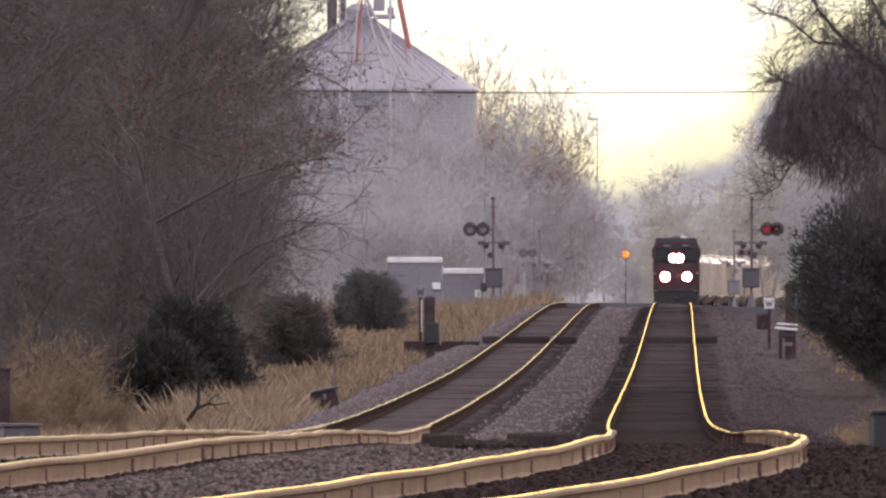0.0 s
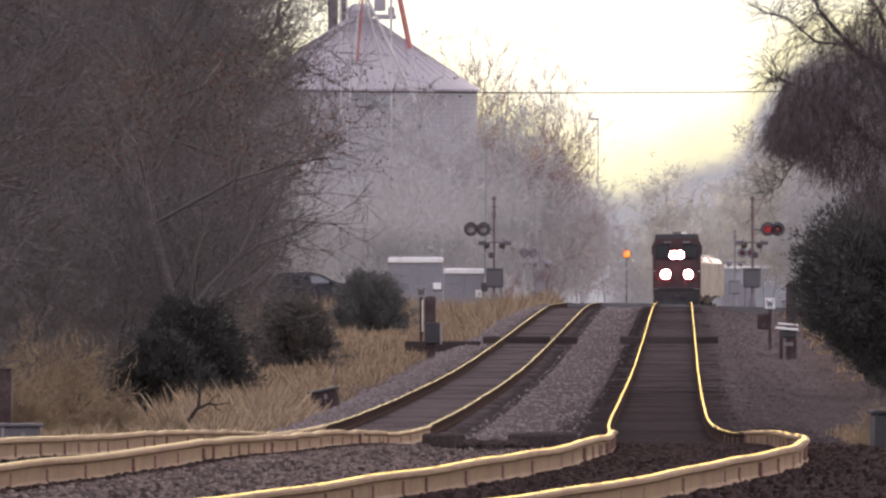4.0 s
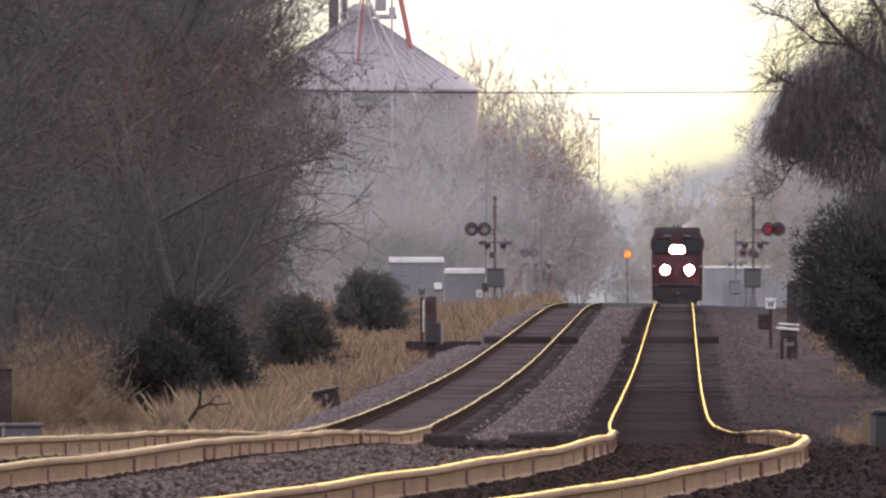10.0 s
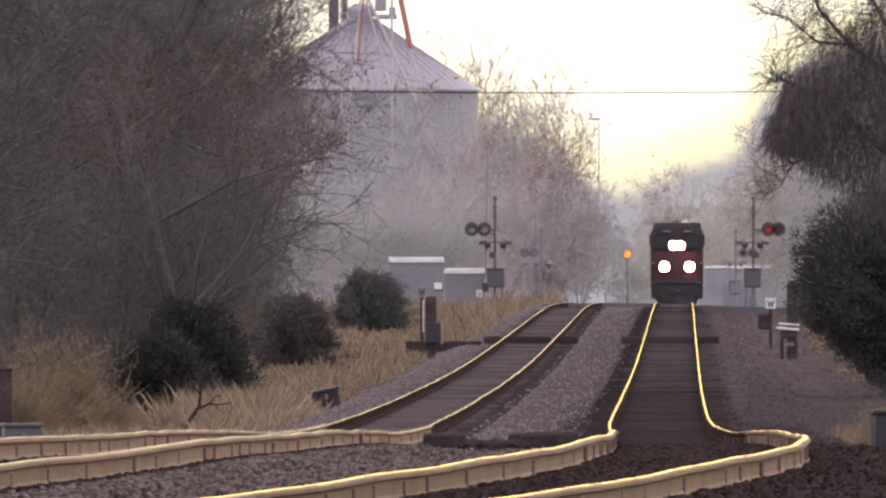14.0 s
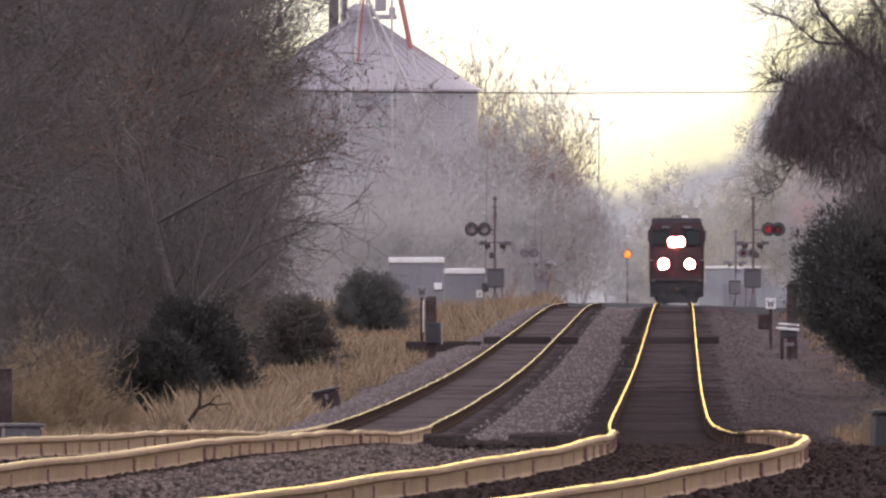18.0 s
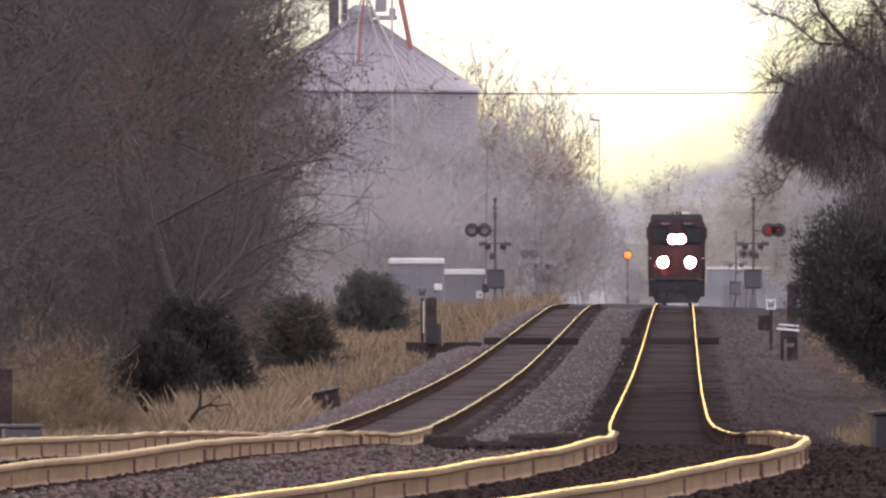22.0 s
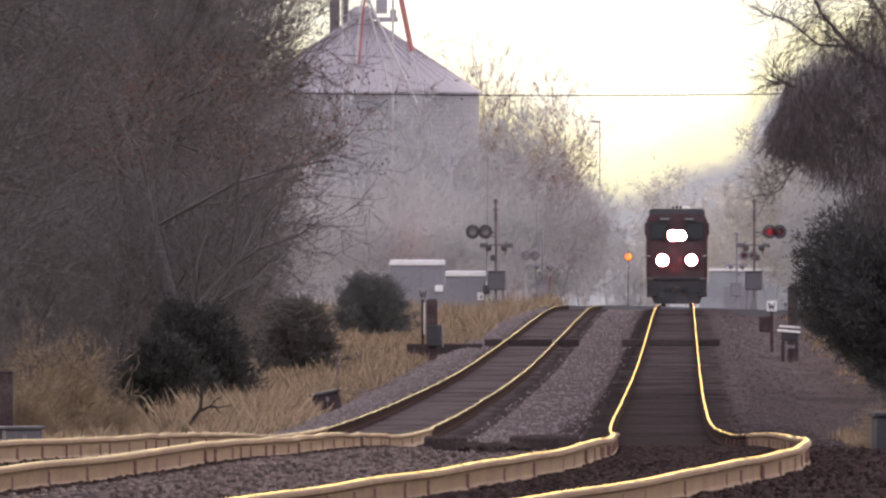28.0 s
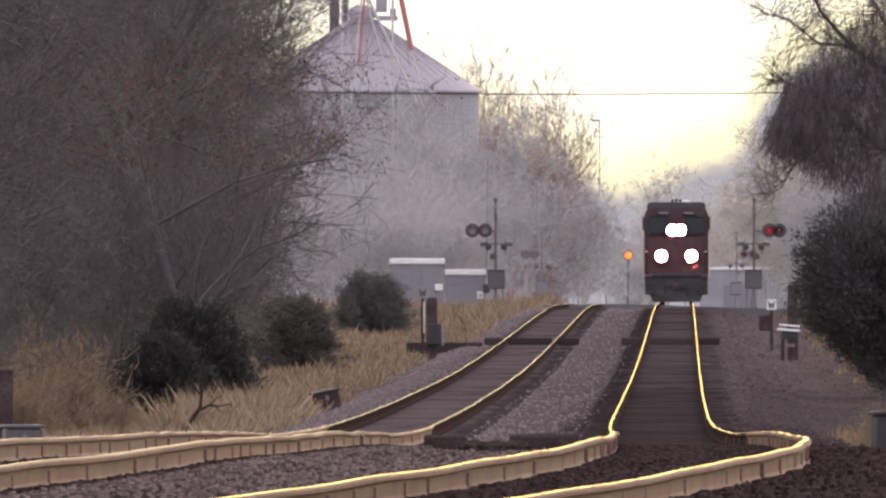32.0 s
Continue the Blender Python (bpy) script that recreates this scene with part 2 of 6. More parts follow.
ROOF_METAL = mat("bin_roof_steel", (0.42, 0.385, 0.41), 0.85, 0.0, 8, 0.12, 0.1, (0.42, 0.385, 0.405), 0.6, 0.3)
PIPE_WHITE = mat("white_spout_pipe", (0.6, 0.58, 0.58), 0.4, 0.2, 20, 0.08, 0.0)
PIPE_RED = mat("faded_red_steel", (0.50, 0.20, 0.19), 0.6, 0.1, 20, 0.15, 0.0)
SHED = mat("painted_bungalow_metal", (0.25, 0.24, 0.26), 0.6, 0.1, 12, 0.1, 0.05, (0.26, 0.25, 0.27), 0.6, 0.8)
WHITE = mat("weathered_white_paint", (0.86, 0.84, 0.81), 0.55, 0, 15, 0.08, 0.05, (0.6, 0.56, 0.52), 0.4, 2.0)
# SIGNAL_GREY, SIGNAL_BLACK and RUST_MAST are lifted in colour for haze
SIGNAL_GREY = mat("dull_signal_metal", (0.19, 0.17, 0.18), 0.6, 0.3, 30, 0.15, 0.05, (0.10, 0.07, 0.06), 0.5, 3.0)
SIGNAL_BLACK = mat("black_signal_paint", (0.085, 0.075, 0.08), 0.6, 0, 30, 0.2, 0.0)
SIGNAL_CASE = mat("grey_signal_case", (0.13, 0.12, 0.127), 0.7, 0.3, 20, 0.12, 0.05)
SOIL_LUMP = mat("dug_earth", (0.055, 0.042, 0.038), 1.0, 0, 25, 0.5, 0.6, (0.1, 0.08, 0.072), 0.5, 4.0, spec=0.0)
# lighter signal metal with the haze put into its colour
SIGNAL_HAZED = mat("haze_paled_signal_metal", (0.27, 0.25, 0.265), 0.7, 0.2, 20, 0.12, 0.05)
RUST_MAST = mat("rust_streaked_mast", (0.19, 0.135, 0.13), 0.75, 0.2, 20, 0.25, 0.1)
LENS_CLEAR = mat("dim_lamp_lens", (0.42, 0.36, 0.36), 0.15, 0.0, 40, 0.1, 0.0, spec=0.8)
LENS_RED = glow("lit_red_lens", (0.7, 0.05, 0.06), 0.16)
LENS_DARK = mat("dark_red_lens", (0.17, 0.035, 0.04), 0.2, 0.0, 40, 0.1, 0.0, spec=0.8)
AMBER = glow("amber_signal_light", (1.0, 0.24, 0.02), 1.7)
TIMBER = mat("weathered_post_wood", (0.05, 0.03, 0.031), 0.9, 0, 25, 0.3, 0.5, (0.13, 0.10, 0.09), 0.5, 2.0)
CABLE = mat("black_cable", (0.03, 0.03, 0.03), 0.7, 0, 20, 0.1, 0.0)
LOCO = mat("locomotive_dark_red_paint", (0.06, 0.021, 0.024), 0.6, 0.0, 25, 0.15, 0.03, (0.07, 0.05, 0.05), 0.6, 1.5)
LOCO_BLACK = mat("locomotive_black_paint", (0.03, 0.03, 0.034), 0.55, 0.0, 25, 0.2, 0.03, (0.06, 0.05, 0.045), 0.5, 2.0)
# tan wagon paint, raised in colour for the haze
HOPPER = mat("tan_hopper_paint", (0.60, 0.53, 0.43), 0.6, 0, 12, 0.12, 0.05, (0.30, 0.23, 0.17), 0.6, 1.0)
UNDER = mat("grimy_running_gear", (0.06, 0.05, 0.045), 0.8, 0.2, 25, 0.25, 0.1)
# opaque glass paled in colour for light seen through the cabin
CAR_GLASS = mat("see_through_pale_glass", (0.13, 0.13, 0.14), 0.1, 0.0, 5, 0.05, 0.0, spec=0.9)
# grey takes the tone of the mist behind the west whistle sign
BOARD = mat("plain_grey_board", (0.30, 0.28, 0.28), 0.7, 0, 15, 0.1, 0.05)
GLASS = mat("dark_window_glass", (0.012, 0.012, 0.014), 0.25, 0.0, 5, 0.05, 0.0, spec=0.3)
# lamp emission tinted red to put a red glow on rails and glare edges
HEADLIGHT = glow("burning_headlight", (1.0, 0.2, 0.15), 1500.0)
DITCHLIGHT = glow("burning_ditch_light", (1.0, 0.2, 0.15), 1500.0)
CAR_PAINT = mat("dark_blue_grey_car_paint", (0.013, 0.0105, 0.018), 0.35, 0.0, 8, 0.08, 0.0, (0.018, 0.018, 0.022), 0.4, 1.5, spec=0.45)
RUBBER = mat("tyre_rubber", (0.025, 0.025, 0.025), 0.85, 0, 30, 0.2, 0.1)
ALLOY = mat("silver_alloy", (0.45, 0.45, 0.47), 0.3, 0.7, 30, 0.05, 0.0)
CAR_LAMP = glow("lit_car_lamp", (1.0, 0.85, 0.75), 3.0)
TAIL_LAMP = mat("red_tail_lamp", (0.25, 0.02, 0.02), 0.2, 0, 20, 0.05, 0.0, spec=0.8)
CONCRETE = mat("weathered_concrete", (0.30, 0.29, 0.30), 0.85, 0, 25, 0.15, 0.3, (0.18, 0.17, 0.17), 0.6, 2.5)
DARK_BOX = mat("dark_painted_box", (0.05, 0.047, 0.05), 0.9, 0.0, 25, 0.15, 0.05, (0.12, 0.10, 0.09), 0.5, 2.5)


# ---- building helpers ----
class Shape:
    """Gathers faces for one mesh."""

    def __init__(self):
        self.v, self.f = [], []

    def add(self, verts, faces):
        o = len(self.v)
        self.v.extend(verts)
        self.f.extend([tuple(i + o for i in f) for f in faces])
        return self

    def box(self, x, y, z, sx, sy, sz, c=0.0, turn=None):
        """A box about a middle, its edges cut by c."""
        hx, hy, hz = sx / 2, sy / 2, sz / 2
        c = min(c, hx * 0.49, hy * 0.49, hz * 0.49)
        vs = []
        if c <= 0:
            vs = [(a * hx, b * hy, e * hz) for a in (-1, 1) for b in (-1, 1) for e in (-1, 1)]
            fs = [(0, 1, 3, 2), (4, 6, 7, 5), (0, 4, 5, 1), (2, 3, 7, 6), (0, 2, 6, 4), (1, 5, 7, 3)]
        else:
            idx = {}
            for a in (-1, 1):
                for b in (-1, 1):
                    for e in (-1, 1):
                        for k, p in enumerate(((a * hx, b * (hy - c), e * (hz - c)), (a * (hx - c), b * hy, e * (hz - c)), (a * (hx - c), b * (hy - c), e * hz))):
                            idx[(a, b, e, k)] = len(vs)
                            vs.append(p)
            fs = []
            for s in (-1, 1):
                fs.append([idx[(s, p, q, 0)] for p, q in ((-1, -1), (1, -1), (1, 1), (-1, 1))][::s])
                fs.append([idx[(p, s, q, 1)] for p, q in ((-1, -1), (1, -1), (1, 1), (-1, 1))][::-s])
                fs.append([idx[(p, q, s, 2)] for p, q in ((-1, -1), (1, -1), (1, 1), (-1, 1))][::s])
            for p in (-1, 1):
                for q in (-1, 1):
                    fs.append((idx[(-1, p, q, 1)], idx[(1, p, q, 1)], idx[(1, p, q, 2)], idx[(-1, p, q, 2)])[::-p * q])
                    fs.append((idx[(p, -1, q, 0)], idx[(p, 1, q, 0)], idx[(p, 1, q, 2)], idx[(p, -1, q, 2)])[::p * q])
                    fs.append((idx[(p, q, -1, 0)], idx[(p, q, 1, 0)], idx[(p, q, 1, 1)], idx[(p, q, -1, 1)])[::-p * q])
                    for e in (-1, 1):
                        fs.append(tuple(idx[(p, q, e, k)] for k in range(3))[::p * q * e])
        m = turn or Matrix()
        return self.add([tuple((m @ Vector(v)) + Vector((x, y, z))) for v in vs], fs)

    def rod(self, a, b, r0, r1=None, n=8, cap=True):
        a, b = Vector(a), Vector(b)
        r1 = r0 if r1 is None else r1
        w = (b - a).normalized()
        u = w.orthogonal().normalized()
        t = w.cross(u)
        vs = []
        for p, r in ((a, r0), (b, r1)):
            vs += [tuple(p + (u * math.cos(k * math.tau / n) + t * math.sin(k * math.tau / n)) * r) for k in range(n)]
        fs = [(k, (k + 1) % n, n + (k + 1) % n, n + k) for k in range(n)]
        if cap:
            fs += [tuple(range(n))[::-1], tuple(range(n, 2 * n))]
        return self.add(vs, fs)

    def ring(self, profile, n=20, axis="z", at=(0, 0, 0)):
        """A closed profile turned about an axis, open in the middle."""
        return self.lathe(profile + [profile[0]], n, axis, at, False)

    def lathe(self, profile, n=20, axis="z", at=(0, 0, 0), cap=True):
        """Turn a profile of (radius, height) about an axis."""
        vs = []
        for r, h in profile:
            for k in range(n):
                c, s = math.cos(k * math.tau / n) * r, math.sin(k * math.tau / n) * r
                p = {"z": (c, s, h), "y": (c, h, -s), "x": (h, c, s)}[axis]
                vs.append((p[0] + at[0], p[1] + at[1], p[2] + at[2]))
        fs = []
        for i in range(len(profile) - 1):
            fs += [(i * n + k, i * n + (k + 1) % n, (i + 1) * n + (k + 1) % n, (i + 1) * n + k) for k in range(n)]
        if cap and profile[0][0] > 1e-6:
            fs.append(tuple(range(n))[::-1])
        if cap and profile[-1][0] > 1e-6:
            fs.append(tuple(range((len(profile) - 1) * n, len(profile) * n)))
        return self.add(vs, fs)

    def extrude(self, outline, x0, x1):
        """A side outline of (y, z) drawn out from x0 to x1."""
        n = len(outline)
        vs = [(x0, y, z) for y, z in outline] + [(x1, y, z) for y, z in outline]
        fs = [(k, (k + 1) % n, n + (k + 1) % n, n + k) for k in range(n)] + [tuple(range(n))[::-1], tuple(range(n, 2 * n))]
        return self.add(vs, fs)

    def mesh(self, name, material, smooth=False):
        me = bpy.data.meshes.new(name)
        me.from_pydata(self.v, [], self.f)
        me.materials.append(material)
        if smooth:
            me.shade_smooth()
            me.set_sharp_from_angle(angle=radians(35))
        me.update()
        return me


def part(name, shape, material, parent, label="", smooth=False):
    ob = new(name, shape.mesh(name, material, smooth))
    ob.parent = parent
    if label:
        ob["label"] = label
    return ob


def thing(name, m, label, category, group="", kind=""):
    ob = new(name)
    ob.matrix_basis = m
    ob.empty_display_size = 0.2
    return tagged(ob, label, category, group, kind)


def solid(name, shape, material, m, label, category, group="", kind="", smooth=False):
    ob = new(name, shape.mesh(name, material, smooth))
    ob.matrix_basis = m
    return tagged(ob, label, category, group, kind)


def tubes(segments, sides, name, material):
    """Many tapered tubes (a, b, r0, r1) as one mesh."""
    s = np.array([(*a, *b, r, q) for a, b, r, q in segments], dtype=float)
    a, b = s[:, 0:3], s[:, 3:6]
    w = b - a
    w /= np.linalg.norm(w, axis=1, keepdims=True) + 1e-9
    ref = np.where(np.abs(w[:, 2:3]) < 0.8, np.array([[0, 0, 1.0]]), np.array([[1.0, 0, 0]]))
    u = np.cross(w, ref)
    u /= np.linalg.norm(u, axis=1, keepdims=True) + 1e-9
    t = np.cross(w, u)
    n = len(s)
    rings = []
    for p, r in ((a, s[:, 6]), (b, s[:, 7])):
        for k in range(sides):
            c, d = math.cos(k * math.tau / sides), math.sin(k * math.tau / sides)
            rings.append(p + (u * c + t * d) * r[:, None])
    v = np.stack(rings, axis=1).reshape(-1, 3)
    base = np.arange(n)[:, None] * (2 * sides)
    fs = []
    for k in range(sides):
        q = (k + 1) % sides
        fs.append(np.concatenate([base + k, base + q, base + sides + q, base + sides + k], axis=1))
    f = np.stack(fs, axis=1).reshape(-1, 4)
    return quad_mesh(name, v, f, material)


def quad_mesh(name, v, f, material):
    me = bpy.data.meshes.new(name)
    k = f.shape[1]
    me.vertices.add(len(v))
    me.vertices.foreach_set("co", np.asarray(v, dtype=np.float32).ravel())
    me.loops.add(f.size)
    me.loops.foreach_set("vertex_index", np.asarray(f, dtype=np.int32).ravel())
    me.polygons.add(len(f))
    me.polygons.foreach_set("loop_start", np.arange(0, f.size, k, dtype=np.int32))
    me.update(calc_edges=True)
    me.materials.append(material)
    return me


def flakes(points, size, rng, name, material, stretch=1.0, along=None):
    """Small two-faced leaves (bent quads) at many points."""
    p = np.asarray(points, dtype=float)
    n = len(p)
    d = rng.normal(size=(n, 3)) if along is None else np.asarray(along) + 0.35 * rng.normal(size=(n, 3))
    d /= np.linalg.norm(d, axis=1, keepdims=True)
    e = np.cross(d, rng.normal(size=(n, 3)))
    e /= np.linalg.norm(e, axis=1, keepdims=True)
    s = size * rng.uniform(0.6, 1.4, (n, 1))
    nrm = np.cross(d, e)
    v = np.stack([p, p + d * s * stretch * 0.5 + e * s * 0.35, p + d * s * stretch + nrm * s * 0.15, p + d * s * stretch * 0.5 - e * s * 0.35], axis=1).reshape(-1, 3)
    f = np.arange(4 * n).reshape(-1, 4)
    return quad_mesh(name, v, f, material)


# ---- ground, one sheet to the horizon ----
def build_ground():
    ds = [-4800, -2000, -800, -300] + [-100 + 10 * k for k in range(20)] + [100 + 2 * k for k in range(176)] + [455 + 5 * k for k in range(190)] + [1410 + 15 * k for k in range(60)] + [2400, 2700, 3100, 3600, 4200, 4900]
    us = [-4500, -1500, -500, -200, -90, -45, -28, -20, -16, -13, -11] + [-9.6 + 0.3 * k for k in range(58)] + [8, 9, 10.5, 12, 14, 17, 22, 30, 45, 90, 200, 500, 1500, 4500]
    v, cover, foul = [], [], []
    for d in ds:
        cx = line_x(min(max(d, -100), 2400))
        for u in us:
            x = cx + u
            z = ground_z(x, min(max(d, -100), 4900)) if abs(u) < 60 else line_z(d) - 0.7
            v.append((x, d, z))
            n = lump(x, d, 2.2, 3.0)
            c = 0.0
            if u < -6.4:
                c = min(1, (-u - 6.4) / 1.2)
            elif u > 3.4:
                c = min(0.35, (u - 3.4) / 3.0)
            gauge = min(abs(u), abs(u + SPACING))
            dark = max(0.0, min(1.0, (1.55 - gauge) / 0.2)) * ((0.9 if d < 600 else 0.65) if u > -2 else 0.25)
            if -2.6 < u <= -1.6:
                dark = max(dark, 0.35)
            if u > -1.6:
                dark = max(dark, min(1.0, max(0.0, (600 - d) / 160)), 0.15 + 0.5 * min(max((820 - d) / 300, 0.0), 1.0) if u > 1.5 else 0.3)
            foul.append(max(0.0, min(1.0, dark + 0.25 * n if dark > 0.02 else 0)) if abs(u) < 30 else 0)
            cover.append(max(0.0, min(1.0, c + 0.35 * n if c > 0 else 0)))
    w = len(us)
    i = np.arange((len(ds) - 1) * w).reshape(-1, w)[:, :-1].ravel()
    f = np.stack([i, i + 1, i + w + 1, i + w], axis=1)
    me = quad_mesh("ground", np.array(v), f, GROUND)
    at = me.attributes.new("cover", "FLOAT", "POINT")
    at.data.foreach_set("value", np.array(cover, dtype=np.float32))
    at = me.attributes.new("foul", "FLOAT", "POINT")
    at.data.foreach_set("value", np.array(foul, dtype=np.float32))
    me.shade_smooth()
    tagged(new("ground", me), "grey ballast and dry winter grass beside the railway", "ground", kind="structure")


build_ground()

# ---- tracks ----
HEAD_OUT = [(-0.016, -0.004)] + [(0.002 * k - 0.014, -((0.002 * k - 0.014) ** 2) / 0.2) for k in range(15)] + [(0.016, -0.004)]
WEB_OUT = [(-0.036, -0.036), (-0.036, -0.016), (-0.024, -0.003), (0.024, -0.003), (0.036, -0.016), (0.036, -0.036), (0.012, -0.05), (0.010, -0.13), (0.022, -0.152), (0.040, -0.163), (0.040, -0.176), (-0.040, -0.176), (-0.040, -0.163), (-0.022, -0.152), (-0.010, -0.13), (-0.012, -0.05)]
NEAR_STATIONS = [-95 + 5 * k for k in range(27)] + [40 + 1.5 * k for k in range(186)]
FAR_STATIONS = [317.5 + 1.5 * k for k in range(95)] + [460 + 4 * k for k in range(200)] + [1260 + 10 * k for k in range(115)]


def wander(d, side):
    """Small unevenness of old rails."""
    return 0.02 * lump(d, side * 37.0, 9.0, 1.0), 0.014 * lump(d, side * 53.0, 6.0, 2.0)


def rail_shape(outline, off, seed, STATIONS):
    s, n = Shape(), len(outline)
    for d in STATIONS:
        x, y = on_line(d, off)
        h = heading(d)
        dx, dz = wander(d, seed)
        z = line_z(d) + dz
        s.v.extend([(x + (a + dx) * math.cos(h), y - a * math.sin(h), z + b) for a, b in outline])
    for i in range(len(STATIONS) - 1):
        s.f.extend([(i * n + k, (i + 1) * n + k, (i + 1) * n + (k + 1) % n, i * n + (k + 1) % n) for k in range(n)])
    s.f.append(tuple(range(n)))
    s.f.append(tuple(range((len(STATIONS) - 1) * n, len(STATIONS) * n))[::-1])
    return s


def build_track(name, off, label, head):
    t = thing(name, Matrix(), label, "railway track", kind="structure")
    for k, side in enumerate((-0.7525, 0.7525)):
        cut = 60 if off < -1 else 0
        # sunlit rust tone on the near stretch, shaded rust tone beyond it
        for stations, rust, label2 in ((NEAR_STATIONS + FAR_STATIONS[1:cut + 1], RAIL_SUNLIT, "rust-coloured curved rail in a painted sunlit tone"), (FAR_STATIONS[cut:], RAIL_SHADED, "rusty rail in a painted shaded tone")):
            web = part("rail", rail_shape(WEB_OUT, off + side, off + k, stations), rust, t, label2)
            part("rail_head", rail_shape(HEAD_OUT, off + side, off + k, stations), head, web, "bright worn rail head", True)
    return t


MAIN = build_track("main_track", 0.0, "main railway track with bright worn rails curving away", RAIL_HEAD)
SIDE = build_track("side_track", -SPACING, "second railway track with dull rails beside the main one", RAIL_DULL)


# ---- roads over the tracks, closing woods in the distance ----
CROWN = [(-60, -1.5), (-30, -0.8), (-5.5, -0.07), (-2.7, -0.01), (0.4, -0.10), (3.2, -0.19), (30, -0.9), (60, -1.5)]


def crossing_z(x, d0):
    """Height of a road that rises to the main track and falls away on both sides."""
    return max(ground_z(x, d0), line_z(d0) + glide(CROWN, x - line_x(d0))) + 0.005


def build_road(name, d0, half):
    s = Shape()
    xs = [-120, -60, -30, -15] + [-10 + k for k in range(41)] + [40, 60, 120]
    for x in xs:
        z0 = crossing_z(x, d0)
        for dd, low in ((-half - 1.2, -0.6), (-half, 0.0), (half, 0.0), (half + 1.2, -0.6)):
            s.v.append((x, d0 + dd, z0 + low + line_z(d0 + dd) - line_z(d0)))
    for i in range(len(xs) - 1):
        s.f.extend([(4 * i + k, 4 * i + 4 + k, 4 * i + 5 + k, 4 * i + 1 + k) for k in range(3)])
    solid(name, s, ASPHALT, Matrix(), "dark asphalt road crossing over both tracks", "road", kind="structure")


build_road("road_crossing", 1280, 3.6)
build_road("far_road_crossing", 1626, 3.4)


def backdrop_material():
    """Painted glow: mist grey below the woods' line, melting into the bright yellowish winter sky above it."""
    m = bpy.data.materials.new("painted_misty_glow")
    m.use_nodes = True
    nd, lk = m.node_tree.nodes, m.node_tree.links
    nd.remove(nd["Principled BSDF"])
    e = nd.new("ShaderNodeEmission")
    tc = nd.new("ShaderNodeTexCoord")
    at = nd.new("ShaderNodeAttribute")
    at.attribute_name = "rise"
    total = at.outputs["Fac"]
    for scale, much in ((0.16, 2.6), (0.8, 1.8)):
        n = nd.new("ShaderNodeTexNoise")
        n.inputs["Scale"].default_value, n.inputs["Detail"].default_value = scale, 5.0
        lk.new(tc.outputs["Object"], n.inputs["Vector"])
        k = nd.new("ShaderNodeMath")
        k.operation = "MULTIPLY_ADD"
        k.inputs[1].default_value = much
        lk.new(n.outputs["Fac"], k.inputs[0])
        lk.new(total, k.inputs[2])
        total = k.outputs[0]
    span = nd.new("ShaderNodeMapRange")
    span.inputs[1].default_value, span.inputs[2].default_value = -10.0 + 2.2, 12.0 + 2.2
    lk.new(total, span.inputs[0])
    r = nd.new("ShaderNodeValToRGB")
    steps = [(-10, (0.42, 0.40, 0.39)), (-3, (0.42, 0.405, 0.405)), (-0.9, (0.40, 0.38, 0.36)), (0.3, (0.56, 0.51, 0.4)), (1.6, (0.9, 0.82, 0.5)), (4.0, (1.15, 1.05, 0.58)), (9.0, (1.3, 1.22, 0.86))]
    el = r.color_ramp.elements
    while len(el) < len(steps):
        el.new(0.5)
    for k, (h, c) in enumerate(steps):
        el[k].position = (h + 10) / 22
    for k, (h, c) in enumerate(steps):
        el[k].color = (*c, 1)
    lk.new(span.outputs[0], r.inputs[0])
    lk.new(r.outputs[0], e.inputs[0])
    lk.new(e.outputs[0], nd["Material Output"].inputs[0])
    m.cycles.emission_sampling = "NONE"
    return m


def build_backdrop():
    """Glowing sheet painted with distant woods in mist and the sky low over them."""
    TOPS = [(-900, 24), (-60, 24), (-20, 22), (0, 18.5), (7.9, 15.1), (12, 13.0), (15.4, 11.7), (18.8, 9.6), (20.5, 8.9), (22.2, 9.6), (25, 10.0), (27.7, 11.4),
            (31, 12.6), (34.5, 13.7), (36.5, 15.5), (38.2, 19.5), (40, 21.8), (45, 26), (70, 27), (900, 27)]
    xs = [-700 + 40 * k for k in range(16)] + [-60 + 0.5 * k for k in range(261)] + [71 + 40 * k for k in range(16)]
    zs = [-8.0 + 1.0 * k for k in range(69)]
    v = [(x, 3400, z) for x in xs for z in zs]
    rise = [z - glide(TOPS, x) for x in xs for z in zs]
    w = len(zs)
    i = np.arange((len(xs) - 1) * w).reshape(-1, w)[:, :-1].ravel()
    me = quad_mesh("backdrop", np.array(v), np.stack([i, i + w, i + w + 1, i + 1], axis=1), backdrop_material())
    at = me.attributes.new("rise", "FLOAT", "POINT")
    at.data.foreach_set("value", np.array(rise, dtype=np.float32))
    tagged(new("backdrop", me), "glowing sheet painted with misty grey winter woods below a pale sky", "backdrop", kind="structure")


build_backdrop()


